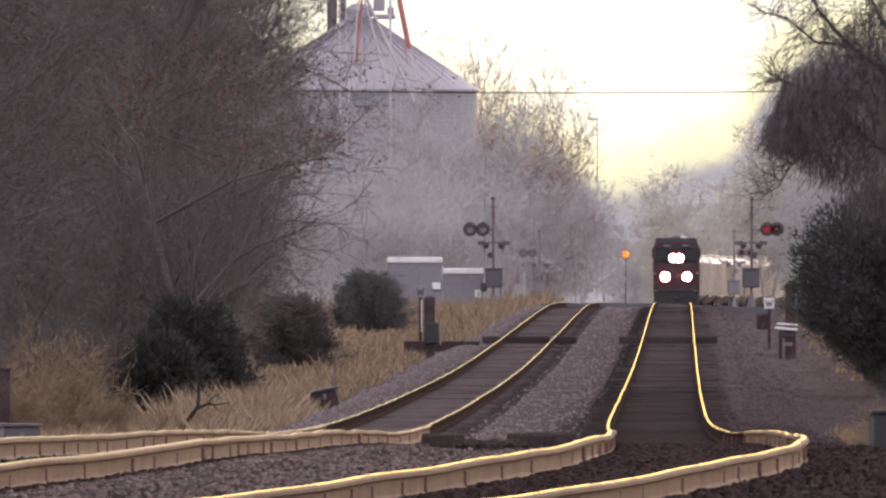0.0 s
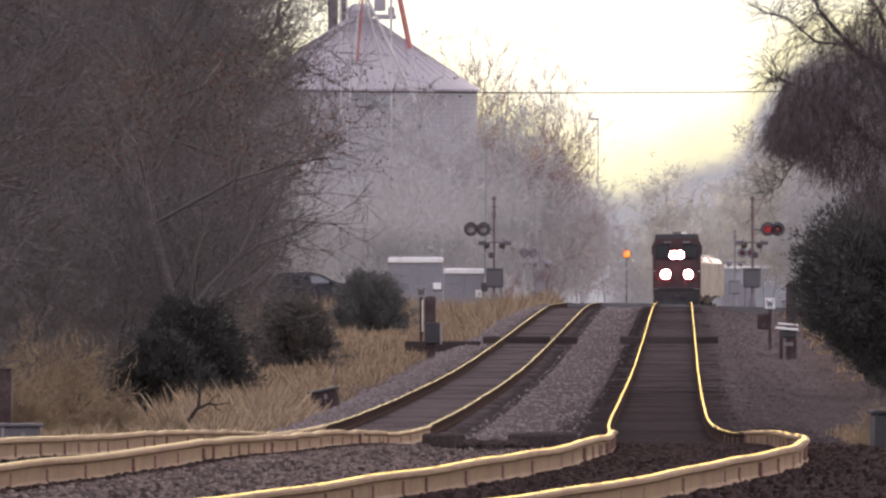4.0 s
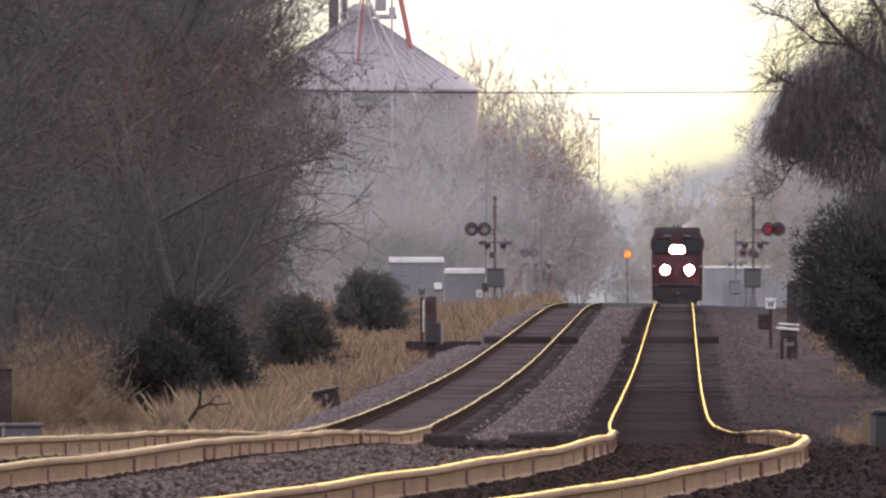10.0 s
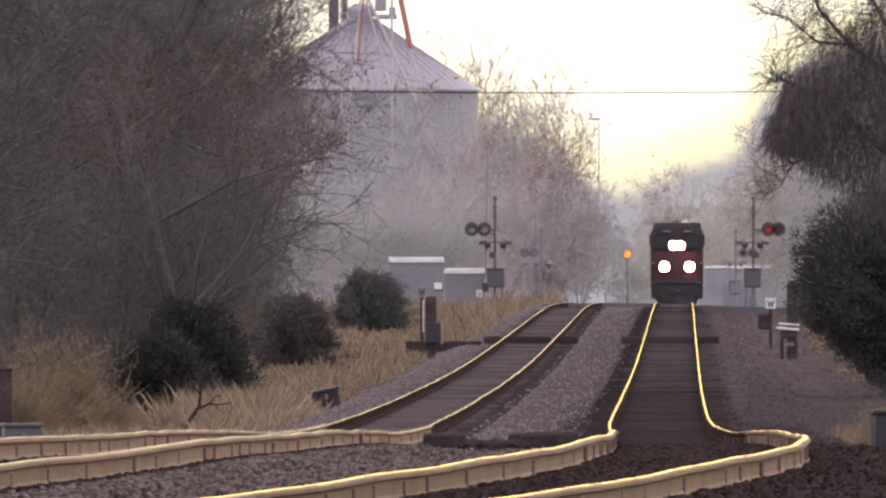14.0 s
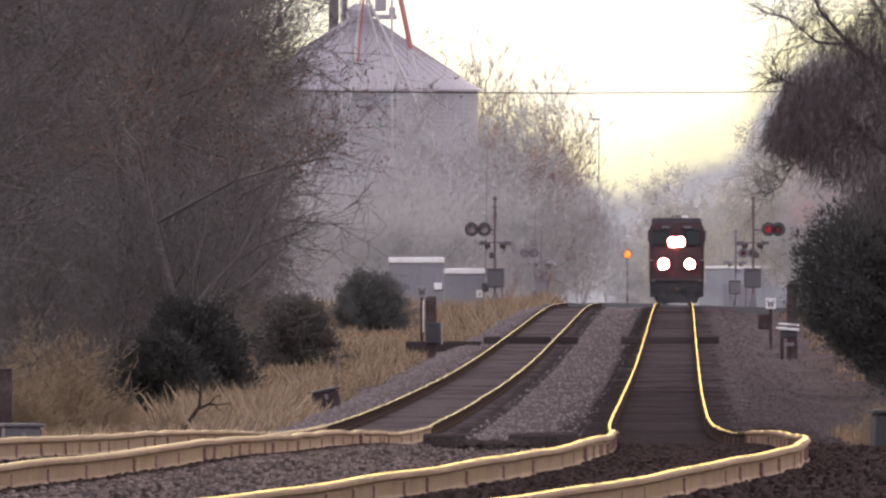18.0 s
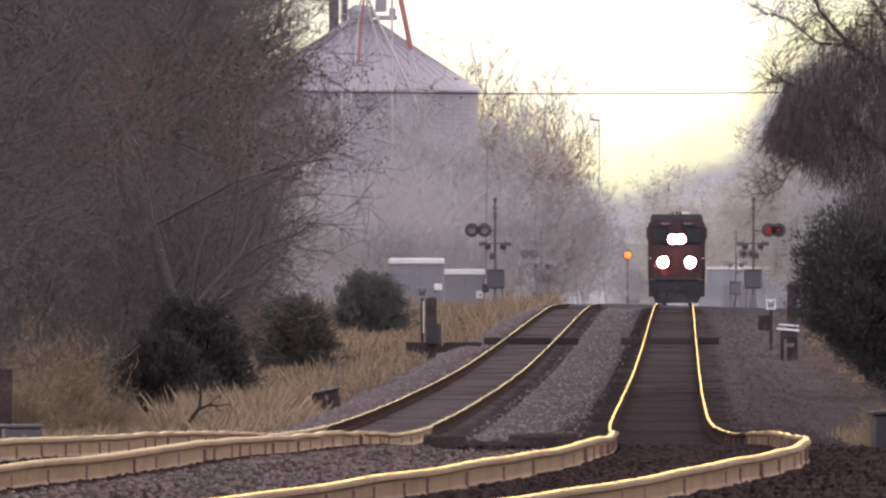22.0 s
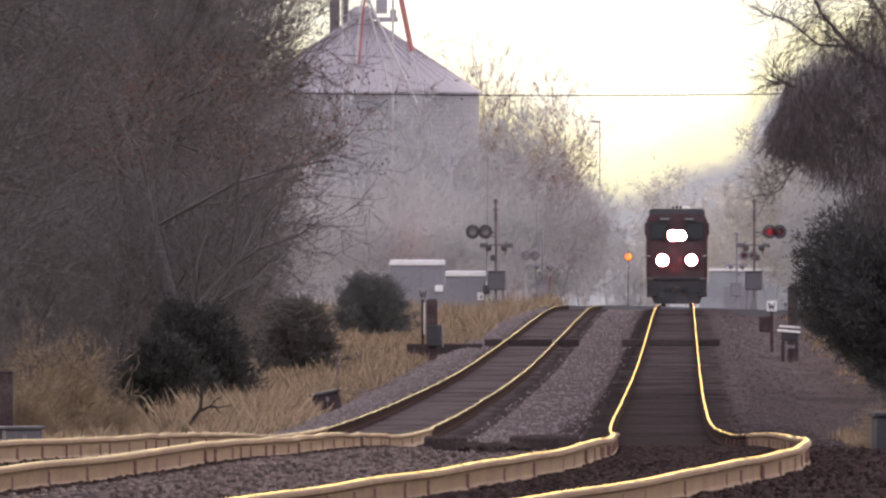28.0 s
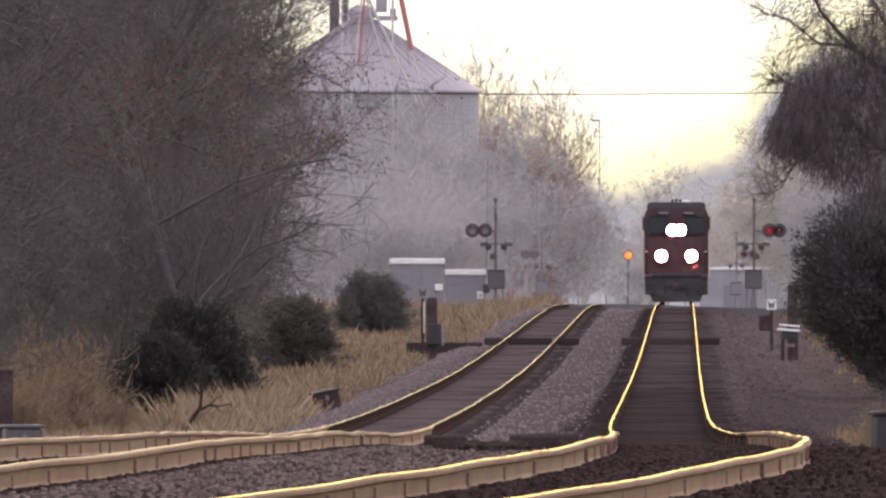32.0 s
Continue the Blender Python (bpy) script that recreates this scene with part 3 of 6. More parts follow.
# ---- trees ----
def grow(rng, out, p, d, length, r, level, droop, spread):
    """One limb with its side limbs; out holds lists of tapered pieces by level."""
    pieces = 4 if level < 2 else 3
    step = length / pieces
    for k in range(pieces):
        d = (d + Vector(rng.normal(0, 0.16, 3)) + Vector((0, 0, 0.05 - droop * (level > 0)))).normalized()
        q = p + d * step
        r1 = r * 0.80
        out[min(level, 3)].append((p, q, r, r1))
        if level < 3:
            kids = 2 if level == 0 else 2 if level == 1 else 2
            for _ in range(kids):
                if level == 0 and k == 0:
                    continue
                az = rng.uniform(0, math.tau)
                side = d.orthogonal().normalized()
                side = Matrix.Rotation(az, 3, d) @ side
                nd = (d * rng.uniform(0.5, 0.9) + side * spread * rng.uniform(0.6, 1.1)).normalized()
                grow(rng, out, p + (q - p) * rng.uniform(0.3, 1), nd, length * rng.uniform(0.48, 0.68), r1 * 0.62, level + 1, droop, spread)
        p, r = q, r1
    return p


def bare_tree(seed, height, spread=0.8, droop=0.02, stems=1, twig_r=0.0065, bark=BARK, twig=TWIG, extra_twigs=4600, crown_w=3.2, name="bare_tree", label="", category="tree", low=0.25, twig_len=0.9, trunk_r=None, reach=99.0):
    """A leafless tree: trunk, limbs, branches and a haze of fine twigs; one parent with three meshes."""
    rng = np.random.default_rng(seed)
    out = [[], [], [], []]
    for k in range(stems):
        lean = Vector((rng.normal(0, 0.10 + 0.18 * (stems > 1)), rng.normal(0, 0.10 + 0.18 * (stems > 1)), 1)).normalized()
        grow(rng, out, Vector((rng.normal(0, 0.25) * (stems > 1), rng.normal(0, 0.25) * (stems > 1), -0.35)), lean, height * rng.uniform(0.62, 0.75), trunk_r or height * (0.017 if stems == 1 else 0.010), 0, droop, spread)
    for k in (1, 2, 3):
        out[k] = [s for s in out[k] if math.hypot(s[1].x, s[1].y) < reach * (0.8 + 0.2 * math.sin(5 * math.atan2(s[1].y, s[1].x) + s[1].z))]
    t = thing(name, Matrix(), label, category)
    if stems == 1:
        ob = new("trunk", tubes(out[0], 7, "trunk", bark))
        ob.parent = t
    else:
        for k in range(stems):
            ob = new("stem", tubes(out[0][4 * k:4 * k + 4], 6, "stem", bark))
            ob.parent = t
    fine = out[1] + out[2] + out[3]
    tips = out[2] + out[3]
    ends = [b for a, b, r, q in tips]
    tw = []
    for k in range(extra_twigs):
        a, b, r, q = tips[rng.integers(len(tips))]
        p = a + (b - a) * rng.uniform(0.2, 1)
        d = ((b - a).normalized() * 0.9 + Vector(rng.normal(0, 0.5, 3)) + Vector((0, 0, 0.2 - 6 * droop))).normalized()
        m = p + d * twig_len * 0.5 * rng.uniform(0.5, 1.2)
        e = m + (d + Vector(rng.normal(0, 0.35, 3)) + Vector((0, 0, 0.1 - droop * 4))).normalized() * twig_len * 0.5 * rng.uniform(0.5, 1.2)
        tw += [(p, m, twig_r, twig_r * 0.8), (m, e, twig_r * 0.8, twig_r * 0.4)]
    ob = new("crown", tubes(fine + tw, 3, "crown", twig))
    ob.parent = t
    return t, ends


def place(t, x, d, turn=0.0, size=1.0, tall=1.0):
    return copy_thing(t, Matrix.LocRotScale((x, d, ground_z(x, d)), Euler((0, 0, radians(turn))), (size, size, size * tall)))


def drop_thing(t):
    for o in list(t.children_recursive) + [t]:
        bpy.data.objects.remove(o)


def forest():
    dark = "leafless dark winter tree with dense fine twigs"
    kinds = [bare_tree(11, 11.0, 0.85, 0.01, 1, label=dark)[0], bare_tree(12, 10.0, 0.95, 0.02, 2, label=dark)[0],
             bare_tree(13, 12.0, 0.8, 0.015, 1, label=dark)[0], bare_tree(14, 8.5, 1.0, 0.03, 3, label=dark)[0]]
    grey = "leafless winter tree with dense fine twigs paled for haze"
    kinds += [bare_tree(15, 11.0, 0.85, 0.01, 1, twig=TWIG_HAZED, label=grey, reach=5.0)[0], bare_tree(16, 10.0, 0.95, 0.02, 2, twig=TWIG_HAZED, label=grey, reach=4.7)[0]]
    brush = [bare_tree(21, 4.6, 0.9, 0.02, 5, 0.008, extra_twigs=2200, name="bare_thicket", label="leafless brushy thicket of thin dark stems", category="shrub", twig_len=0.7)[0],
             bare_tree(22, 3.8, 1.0, 0.03, 6, 0.008, extra_twigs=2000, name="bare_thicket", label="leafless brushy thicket of thin dark stems", category="shrub", twig_len=0.6)[0]]
    rng = np.random.default_rng(5)
    spots = [(470, -11.2, 0), (500, -12.6, 1), (590, -10.6, 1), (585, -9.0, 2), (610, -6.6, 0), (640, -10.5, 3), (655, -6.2, 2), (690, -8.6, 1), (720, -6.6, 0), (735, -12.0, 2),
             (770, -9.0, 3), (800, -6.8, 1), (830, -11.5, 0), (860, -8.2, 2), (900, -12.5, 1), (905, -8.3, 0), (848, -8.2, 0), (930, -11.0, 3), (960, -14.5, 0), (1000, -10.5, 2), (1040, -14.0, 1), (620, -12.5, 3), (680, -14.0, 2), (760, -15.0, 0), (840, -16.0, 3), (520, -13.0, 2), (560, -11.0, 0), (700, -11.0, 0), (750, -7.6, 2), (780, -12.5, 1), (820, -9.6, 0), (870, -11.0, 3), (980, -12.0, 2), (1090, -11.5, 0), (1130, -15.5, 2), (1180, -12.5, 1)]
    # from 765 m on the trees take the twig colour paled for haze
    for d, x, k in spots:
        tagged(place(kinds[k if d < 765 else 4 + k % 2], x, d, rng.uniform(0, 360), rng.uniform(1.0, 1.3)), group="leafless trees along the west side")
    for d, x, k in [(455, -8.8, 0), (480, -9.6, 1), (575, -9.0, 0), (615, -7.9, 1), (600, -6.8, 0), (640, -6.5, 1), (680, -6.6, 0), (720, -7.4, 1), (760, -7.0, 0), (820, -8.2, 1), (880, -7.5, 0), (430, -8.6, 1),
                    (900, -10.5, 0), (940, -13, 1), (990, -8.6, 0), (1030, -12, 1), (1120, -13, 1), (1160, -10, 0), (1200, -14, 1), (540, -9.5, 1), (590, -10.5, 0), (660, -9.5, 1), (740, -10.5, 0), (800, -12, 1)]:
        tagged(place(brush[k], x, d, rng.uniform(0, 360), rng.uniform(0.8, 1.2)), group="brush along the west side")
    for d, x, k, sz in [(400, 7.2, 0, 0.30), (430, 8.0, 1, 0.35), (360, 6.9, 1, 0.28), (455, 7.4, 1, 0.3)]:
        tagged(place(brush[k], x, d, rng.uniform(0, 360), sz), "low leafless tangle of dark brush", group="brush along the east side")
    # trees beyond the crossing, the mist put into their grey colours
    mist = "leafless tree with winter mist put into its grey colour"
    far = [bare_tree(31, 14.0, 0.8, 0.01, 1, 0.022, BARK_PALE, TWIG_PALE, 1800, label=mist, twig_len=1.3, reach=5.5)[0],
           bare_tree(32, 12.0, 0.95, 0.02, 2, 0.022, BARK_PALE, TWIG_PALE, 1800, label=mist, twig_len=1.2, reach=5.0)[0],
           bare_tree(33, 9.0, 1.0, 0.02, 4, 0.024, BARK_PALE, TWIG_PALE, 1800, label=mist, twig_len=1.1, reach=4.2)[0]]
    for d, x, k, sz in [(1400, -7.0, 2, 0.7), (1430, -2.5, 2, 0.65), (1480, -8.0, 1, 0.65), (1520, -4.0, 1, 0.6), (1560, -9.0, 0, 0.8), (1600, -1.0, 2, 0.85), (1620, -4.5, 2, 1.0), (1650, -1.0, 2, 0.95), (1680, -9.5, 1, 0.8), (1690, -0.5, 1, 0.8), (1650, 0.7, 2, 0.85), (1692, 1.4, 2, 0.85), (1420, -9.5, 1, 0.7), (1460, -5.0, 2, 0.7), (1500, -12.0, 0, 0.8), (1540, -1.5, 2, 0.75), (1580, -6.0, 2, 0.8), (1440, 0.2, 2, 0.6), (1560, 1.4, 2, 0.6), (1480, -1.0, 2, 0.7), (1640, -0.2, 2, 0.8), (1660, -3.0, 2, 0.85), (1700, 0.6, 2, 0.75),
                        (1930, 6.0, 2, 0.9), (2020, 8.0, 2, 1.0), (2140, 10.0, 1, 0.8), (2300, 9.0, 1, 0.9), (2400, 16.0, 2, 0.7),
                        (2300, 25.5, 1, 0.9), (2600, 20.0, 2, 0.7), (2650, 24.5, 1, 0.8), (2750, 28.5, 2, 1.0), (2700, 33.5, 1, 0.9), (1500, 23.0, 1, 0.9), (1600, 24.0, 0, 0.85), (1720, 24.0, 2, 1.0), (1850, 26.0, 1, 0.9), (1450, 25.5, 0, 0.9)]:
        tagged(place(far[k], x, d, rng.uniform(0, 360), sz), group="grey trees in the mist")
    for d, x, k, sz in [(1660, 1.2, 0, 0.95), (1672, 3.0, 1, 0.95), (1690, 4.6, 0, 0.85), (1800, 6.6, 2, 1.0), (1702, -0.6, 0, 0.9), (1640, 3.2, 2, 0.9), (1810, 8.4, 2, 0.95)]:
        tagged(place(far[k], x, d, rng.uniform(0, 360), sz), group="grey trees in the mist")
    crown, tips = bare_tree(41, 15.0, 1.0, -0.05, 4, 0.016, TWIG_WARM, TWIG_WARM, 2400, label="tall leafless tree, its spreading branches paled for backlight", twig_len=0.8, trunk_r=0.17, reach=5.2)
    for x, d, turn, size in ((4.2, 1760, 40, 1.12), (1.6, 1790, 160, 1.04), (6.2, 1800, 280, 0.98)):
        tagged(place(crown, x, d, turn, size), group="tall pale trees behind the bin")
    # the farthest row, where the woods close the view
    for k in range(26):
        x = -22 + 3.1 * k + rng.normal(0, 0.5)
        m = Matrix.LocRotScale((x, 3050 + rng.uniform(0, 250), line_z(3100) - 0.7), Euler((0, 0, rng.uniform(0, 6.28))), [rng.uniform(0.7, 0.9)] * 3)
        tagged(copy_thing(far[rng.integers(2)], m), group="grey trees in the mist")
    for t in kinds + brush + far + [crown]:
        drop_thing(t)


forest()


def cedar(seed, w, h, name="cedar_bush", label="dense dark green cedar bush", needles=CEDAR):
    """Evergreen bush: short trunk, boughs, and thousands of needle sprays in an uneven egg shape."""
    rng = np.random.default_rng(seed)
    t = thing(name, Matrix(), label, "bush")
    boughs = [((0, 0, -0.2), (0.02, 0.0, h * 0.8), 0.07, 0.02)]
    pts, dirs = [], []
    lobes = [(rng.normal(0, 1, 3), rng.uniform(0.75, 1.12)) for _ in range(26)]
    lobes = [(v / np.linalg.norm(v), s) for v, s in lobes]
    n = 190 if w < 3 else 330
    for k in range(380 if w < 3 else 620):
        v = rng.normal(0, 1, 3)
        v /= np.linalg.norm(v)
        reach = max((s * max(0.0, v @ u) ** 6 for u, s in lobes), default=0.5)
        reach = 0.62 + 0.42 * reach * rng.uniform(0.8, 1.15)
        z0 = h * rng.uniform(0.08, 0.7)
        tip = np.array([v[0] * w / 2 * reach, v[1] * w / 2 * reach, h * (0.5 + 0.5 * v[2] * reach)])
        if tip[2] < 0.4 * h:
            tip[:2] *= (0.55 + 1.1 * max(tip[2], 0) / h) if w < 3 else (0.1 + 2.25 * max(tip[2], 0) / h)
        if w < 3:
            g = rng.uniform(0.04, 1.0) ** 0.85
            a = math.atan2(v[1], v[0])
            out = w / 2 * (1.22 if rng.uniform() < 0.12 else 1.0) * math.sqrt(max(0.0, 1 - ((g - 0.36) / 0.67) ** 2)) * rng.uniform(0.6, 1.06) * (0.92 + 0.2 * math.sin(3 * a + seed) + 0.16 * math.sin(7 * a + 9 * g))
            tip = np.array([math.cos(a) * out, math.sin(a) * out, h * g * rng.uniform(0.84, 1.1)])
            z0 = tip[2] * rng.uniform(0.5, 0.9)
        base = np.array([0, 0, min(z0, tip[2])])
        boughs.append((tuple(base), tuple(base + (tip - base) * 0.85), 0.02, 0.006))
        f = rng.uniform(0.2, 1.05, (n, 1)) ** 0.7
        pts.append(base + (tip - base) * f + rng.normal(0, 1, (n, 3)) * (0.035 * w + 0.06) * (1.25 - 0.75 * f))
        q = (tip - base) / np.linalg.norm(tip - base)
        dirs.append(np.tile(q * 0.8 + np.array([0, 0, 0.35]), (n, 1)))
    pts, dirs = np.concatenate(pts), np.concatenate(dirs)
    ob = new("trunk", tubes([(Vector(a), Vector(b), r, q) for a, b, r, q in boughs], 4, "trunk", CEDAR_BARK))
    ob.parent = t
    ob = new("foliage", flakes(pts, 0.042, rng, "foliage", needles, 2.2, dirs))
    ob.parent = t
    return t


def set_at(t, x, d, turn=0.0):
    t.matrix_basis = pose(x, d, ground_z(x, d), 0, 0, turn)
    return t


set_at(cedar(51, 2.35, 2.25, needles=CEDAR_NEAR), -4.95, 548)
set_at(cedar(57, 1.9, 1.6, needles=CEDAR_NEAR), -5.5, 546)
# this bush and the next have haze put into paler needles
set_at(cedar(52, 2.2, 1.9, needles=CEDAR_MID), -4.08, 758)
set_at(cedar(53, 2.5, 2.1, label="grey-green cedar bush in dry grass, paled for haze", needles=CEDAR_GREY), -2.5, 960)
set_at(cedar(54, 5.4, 4.7, "cedar_tree", "large dark green cedar standing beside the track"), 10.4, 640)


def draped_tree():
    """Big tree whose limbs lean over the line, hung with a curtain of dead vines."""
    rng = np.random.default_rng(61)
    t = thing("vine_hung_tree", Matrix(), "large leafless tree hung with dark dead vines", "tree")
    foot = ground_z(10.9, 600)
    trunk = [(0.0, 0.0, -0.3), (-0.1, 0.05, 1.6), (-0.25, 0.0, 3.2), (-0.35, 0.1, 4.6), (-0.2, 0.0, 6.2), (-0.3, 0.1, 8.6), (0.1, 0.0, 10.4)]

    def run(points, r0, r1):
        n = len(points) - 1
        return [(Vector(a), Vector(b), r0 + (r1 - r0) * k / n, r0 + (r1 - r0) * (k + 1) / n) for k, (a, b) in enumerate(zip(points, points[1:]))]
    ob = new("trunk", tubes(run(trunk, 0.3, 0.08), 9, "trunk", BARK))
    ob.parent = t
    limbs = [([(-0.35, 0.1, 4.9), (-0.9, 0.0, 6.3), (-1.5, -0.2, 7.15), (-2.3, -0.3, 7.75), (-2.95, -0.2, 8.5), (-3.3, 0.1, 9.4)], 0.13, 0.03),
             ([(-0.3, 0.0, 4.2), (-1.4, 0.3, 5.35), (-2.5, 0.4, 6.3), (-3.4, 0.2, 6.85), (-4.0, 0.0, 7.15)], 0.11, 0.02),
             ([(-1.9, 0.2, 5.8), (-2.8, 0.6, 5.7), (-3.5, 0.7, 5.2), (-3.75, 0.6, 4.75), (-4.15, 0.5, 4.5)], 0.03, 0.01),
             ([(-2.3, -0.3, 7.75), (-3.0, -0.5, 7.8), (-3.6, -0.6, 8.3), (-4.2, -0.5, 8.45)], 0.05, 0.012),
             ([(-0.3, 0.1, 6.4), (-1.2, 0.4, 7.6), (-1.9, 0.5, 8.9), (-2.3, 0.6, 10.0)], 0.1, 0.02),
             ([(-0.2, 0.0, 6.0), (0.9, -0.3, 7.3), (2.2, -0.4, 8.2)], 0.12, 0.03), ([(-0.3, 0.1, 4.4), (1.2, 0.5, 5.6), (2.6, 0.6, 6.4)], 0.12, 0.03),
             ([(-0.3, 0.0, 8.0), (-1.0, -0.6, 9.0), (-1.3, -0.9, 10.2)], 0.07, 0.02)]
    fine = []
    for line, r0, r1 in limbs:
        ob = new("limb", tubes(run(line, r0 * 0.7, r1 * 0.7), 6, "limb", BARK))
        ob.parent = t
        segs = run(line, r0, r1)
        for _ in range(int(1300 * r0)):
            a, b, r, q = segs[rng.integers(len(segs))]
            p = a + (b - a) * rng.uniform(0, 1)
            d = Vector((rng.normal(-0.25, 0.6), rng.normal(0, 0.5), rng.normal(0.25, 0.55))).normalized()
            w = rng.uniform(0.007, 0.013)
            for _ in range(rng.integers(3, 7)):
                e = p + d * rng.uniform(0.12, 0.3)
                fine.append((p, e, w, w * 0.8))
                for _ in range(2):
                    g = (d + Vector(rng.normal(0, 0.7, 3))).normalized()
                    m = e + g * rng.uniform(0.1, 0.25)
                    fine += [(e, m, w * 0.5, w * 0.4), (m, m + (g + Vector(rng.normal(0, 0.5, 3))).normalized() * rng.uniform(0.08, 0.2), w * 0.4, w * 0.25)]
                d = (d + Vector(rng.normal(0, 0.3, 3)) + Vector((0, 0, -0.05))).normalized()
                p, w = e, w * 0.85
    ob = new("crown", tubes(fine, 3, "crown", TWIG_DARK))
    ob.parent = t
    # the curtain: ropes of vine from a high line down to a ragged hem
    HIGH = [(-4.0, 6.1), (-3.75, 6.8), (-3.45, 7.3), (-3.1, 7.6), (-2.6, 8.0), (-1.8, 8.9), (-1.0, 9.6), (0.5, 9.8), (2.6, 8.6)]
    HEM = [(-4.0, 5.7), (-3.8, 5.4), (-3.5, 5.3), (-3.2, 5.0), (-2.9, 4.8), (-2.5, 4.5), (-2.0, 4.1), (-1.0, 3.4), (2.6, 2.6)]
    strands = []
    for _ in range(5200):
        x = -4.0 + 6.0 * rng.uniform() ** 1.15
        y = rng.normal(0, 0.9)
        hi, lo = glide(HIGH, x) + 0.18 * lump(x, y, 0.35), glide(HEM, x) + 0.45 * lump(x, y, 0.3, 2.0)
        z = lo + (hi - lo) * rng.uniform(0.12, 1.0) ** 0.8
        p, w = Vector((x, y, z)), rng.uniform(0.003, 0.007)
        drift = rng.normal(0, 0.05)
        for _ in range(rng.integers(3, 8)):
            q = p + Vector((drift + rng.normal(0, 0.045), rng.normal(0, 0.05), -rng.uniform(0.12, 0.3)))
            if q.z < lo:
                break
            strands.append((p, q, w, w * 0.9))
            if rng.uniform() < 0.7:
                strands.append((q, q + Vector((rng.normal(0, 0.11), rng.normal(0, 0.1), rng.normal(-0.04, 0.09))), w * 0.7, w * 0.4))
            p = q
    ob = new("vine_curtain", tubes(strands, 3, "vine_curtain", TWIG_DARK))
    ob.parent = t
    t.matrix_basis = pose(10.95, 600, foot)


draped_tree()


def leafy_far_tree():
    t, ends = bare_tree(71, 9.5, 0.95, 0.02, 2, 0.02, BARK_PALE, TWIG_PALE, 1500, label="withered-leaved tree far beyond the crossing, paled for haze and backlight", twig_len=1.0, reach=4.6)
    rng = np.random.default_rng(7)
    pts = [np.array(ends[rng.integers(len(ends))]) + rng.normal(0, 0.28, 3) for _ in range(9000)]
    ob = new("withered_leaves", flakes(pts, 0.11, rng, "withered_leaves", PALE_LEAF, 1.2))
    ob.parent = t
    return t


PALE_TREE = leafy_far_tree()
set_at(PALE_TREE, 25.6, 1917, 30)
# distances and sizes are fitted to the camera's view
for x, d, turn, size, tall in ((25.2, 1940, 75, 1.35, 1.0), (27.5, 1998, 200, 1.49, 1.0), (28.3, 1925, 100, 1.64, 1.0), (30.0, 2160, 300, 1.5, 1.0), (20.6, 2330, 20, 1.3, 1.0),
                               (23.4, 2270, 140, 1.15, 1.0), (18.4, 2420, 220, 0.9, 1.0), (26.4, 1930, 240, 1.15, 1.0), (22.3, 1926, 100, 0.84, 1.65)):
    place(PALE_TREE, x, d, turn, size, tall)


def oak_leaves():
    """A small oak that keeps its rust-brown leaves among the bare trees."""
    t, ends = bare_tree(81, 9.0, 0.8, 0.01, 1, label="slim oak keeping some rust-brown withered leaves", extra_twigs=1200)
    rng = np.random.default_rng(8)
    high = [e for e in ends if 5.0 < e.z < 7.8]
    pts = [np.array(high[rng.integers(len(high))]) + rng.normal(0, 0.2, 3) for _ in range(3600)]
    ob = new("withered_leaves", flakes(pts, 0.05, rng, "withered_leaves", RUSSET, 1.3))
    ob.parent = t
    return t


set_at(oak_leaves(), -4.95, 578, 60)
weeds = bare_tree(95, 1.9, 0.6, 0.01, 10, 0.007, TAN, TAN, 2200, name="dry_weed_clump", label="tall clump of dry tan weeds below the trees", category="weeds", twig_len=0.35)[0]
set_at(weeds, -7.0, 475)
place(weeds, -6.6, 482, 80, 0.7)
place(weeds, -6.75, 462, 200, 0.6)
place(weeds, -7.2, 468, 20, 0.75)
place(weeds, -5.6, 480, 150, 0.45)
for x, d, turn, size in ((6.5, 425, 10, 0.3), (6.9, 432, 130, 0.42), (6.2, 410, 220, 0.22)):
    place(weeds, x, d, turn, size)


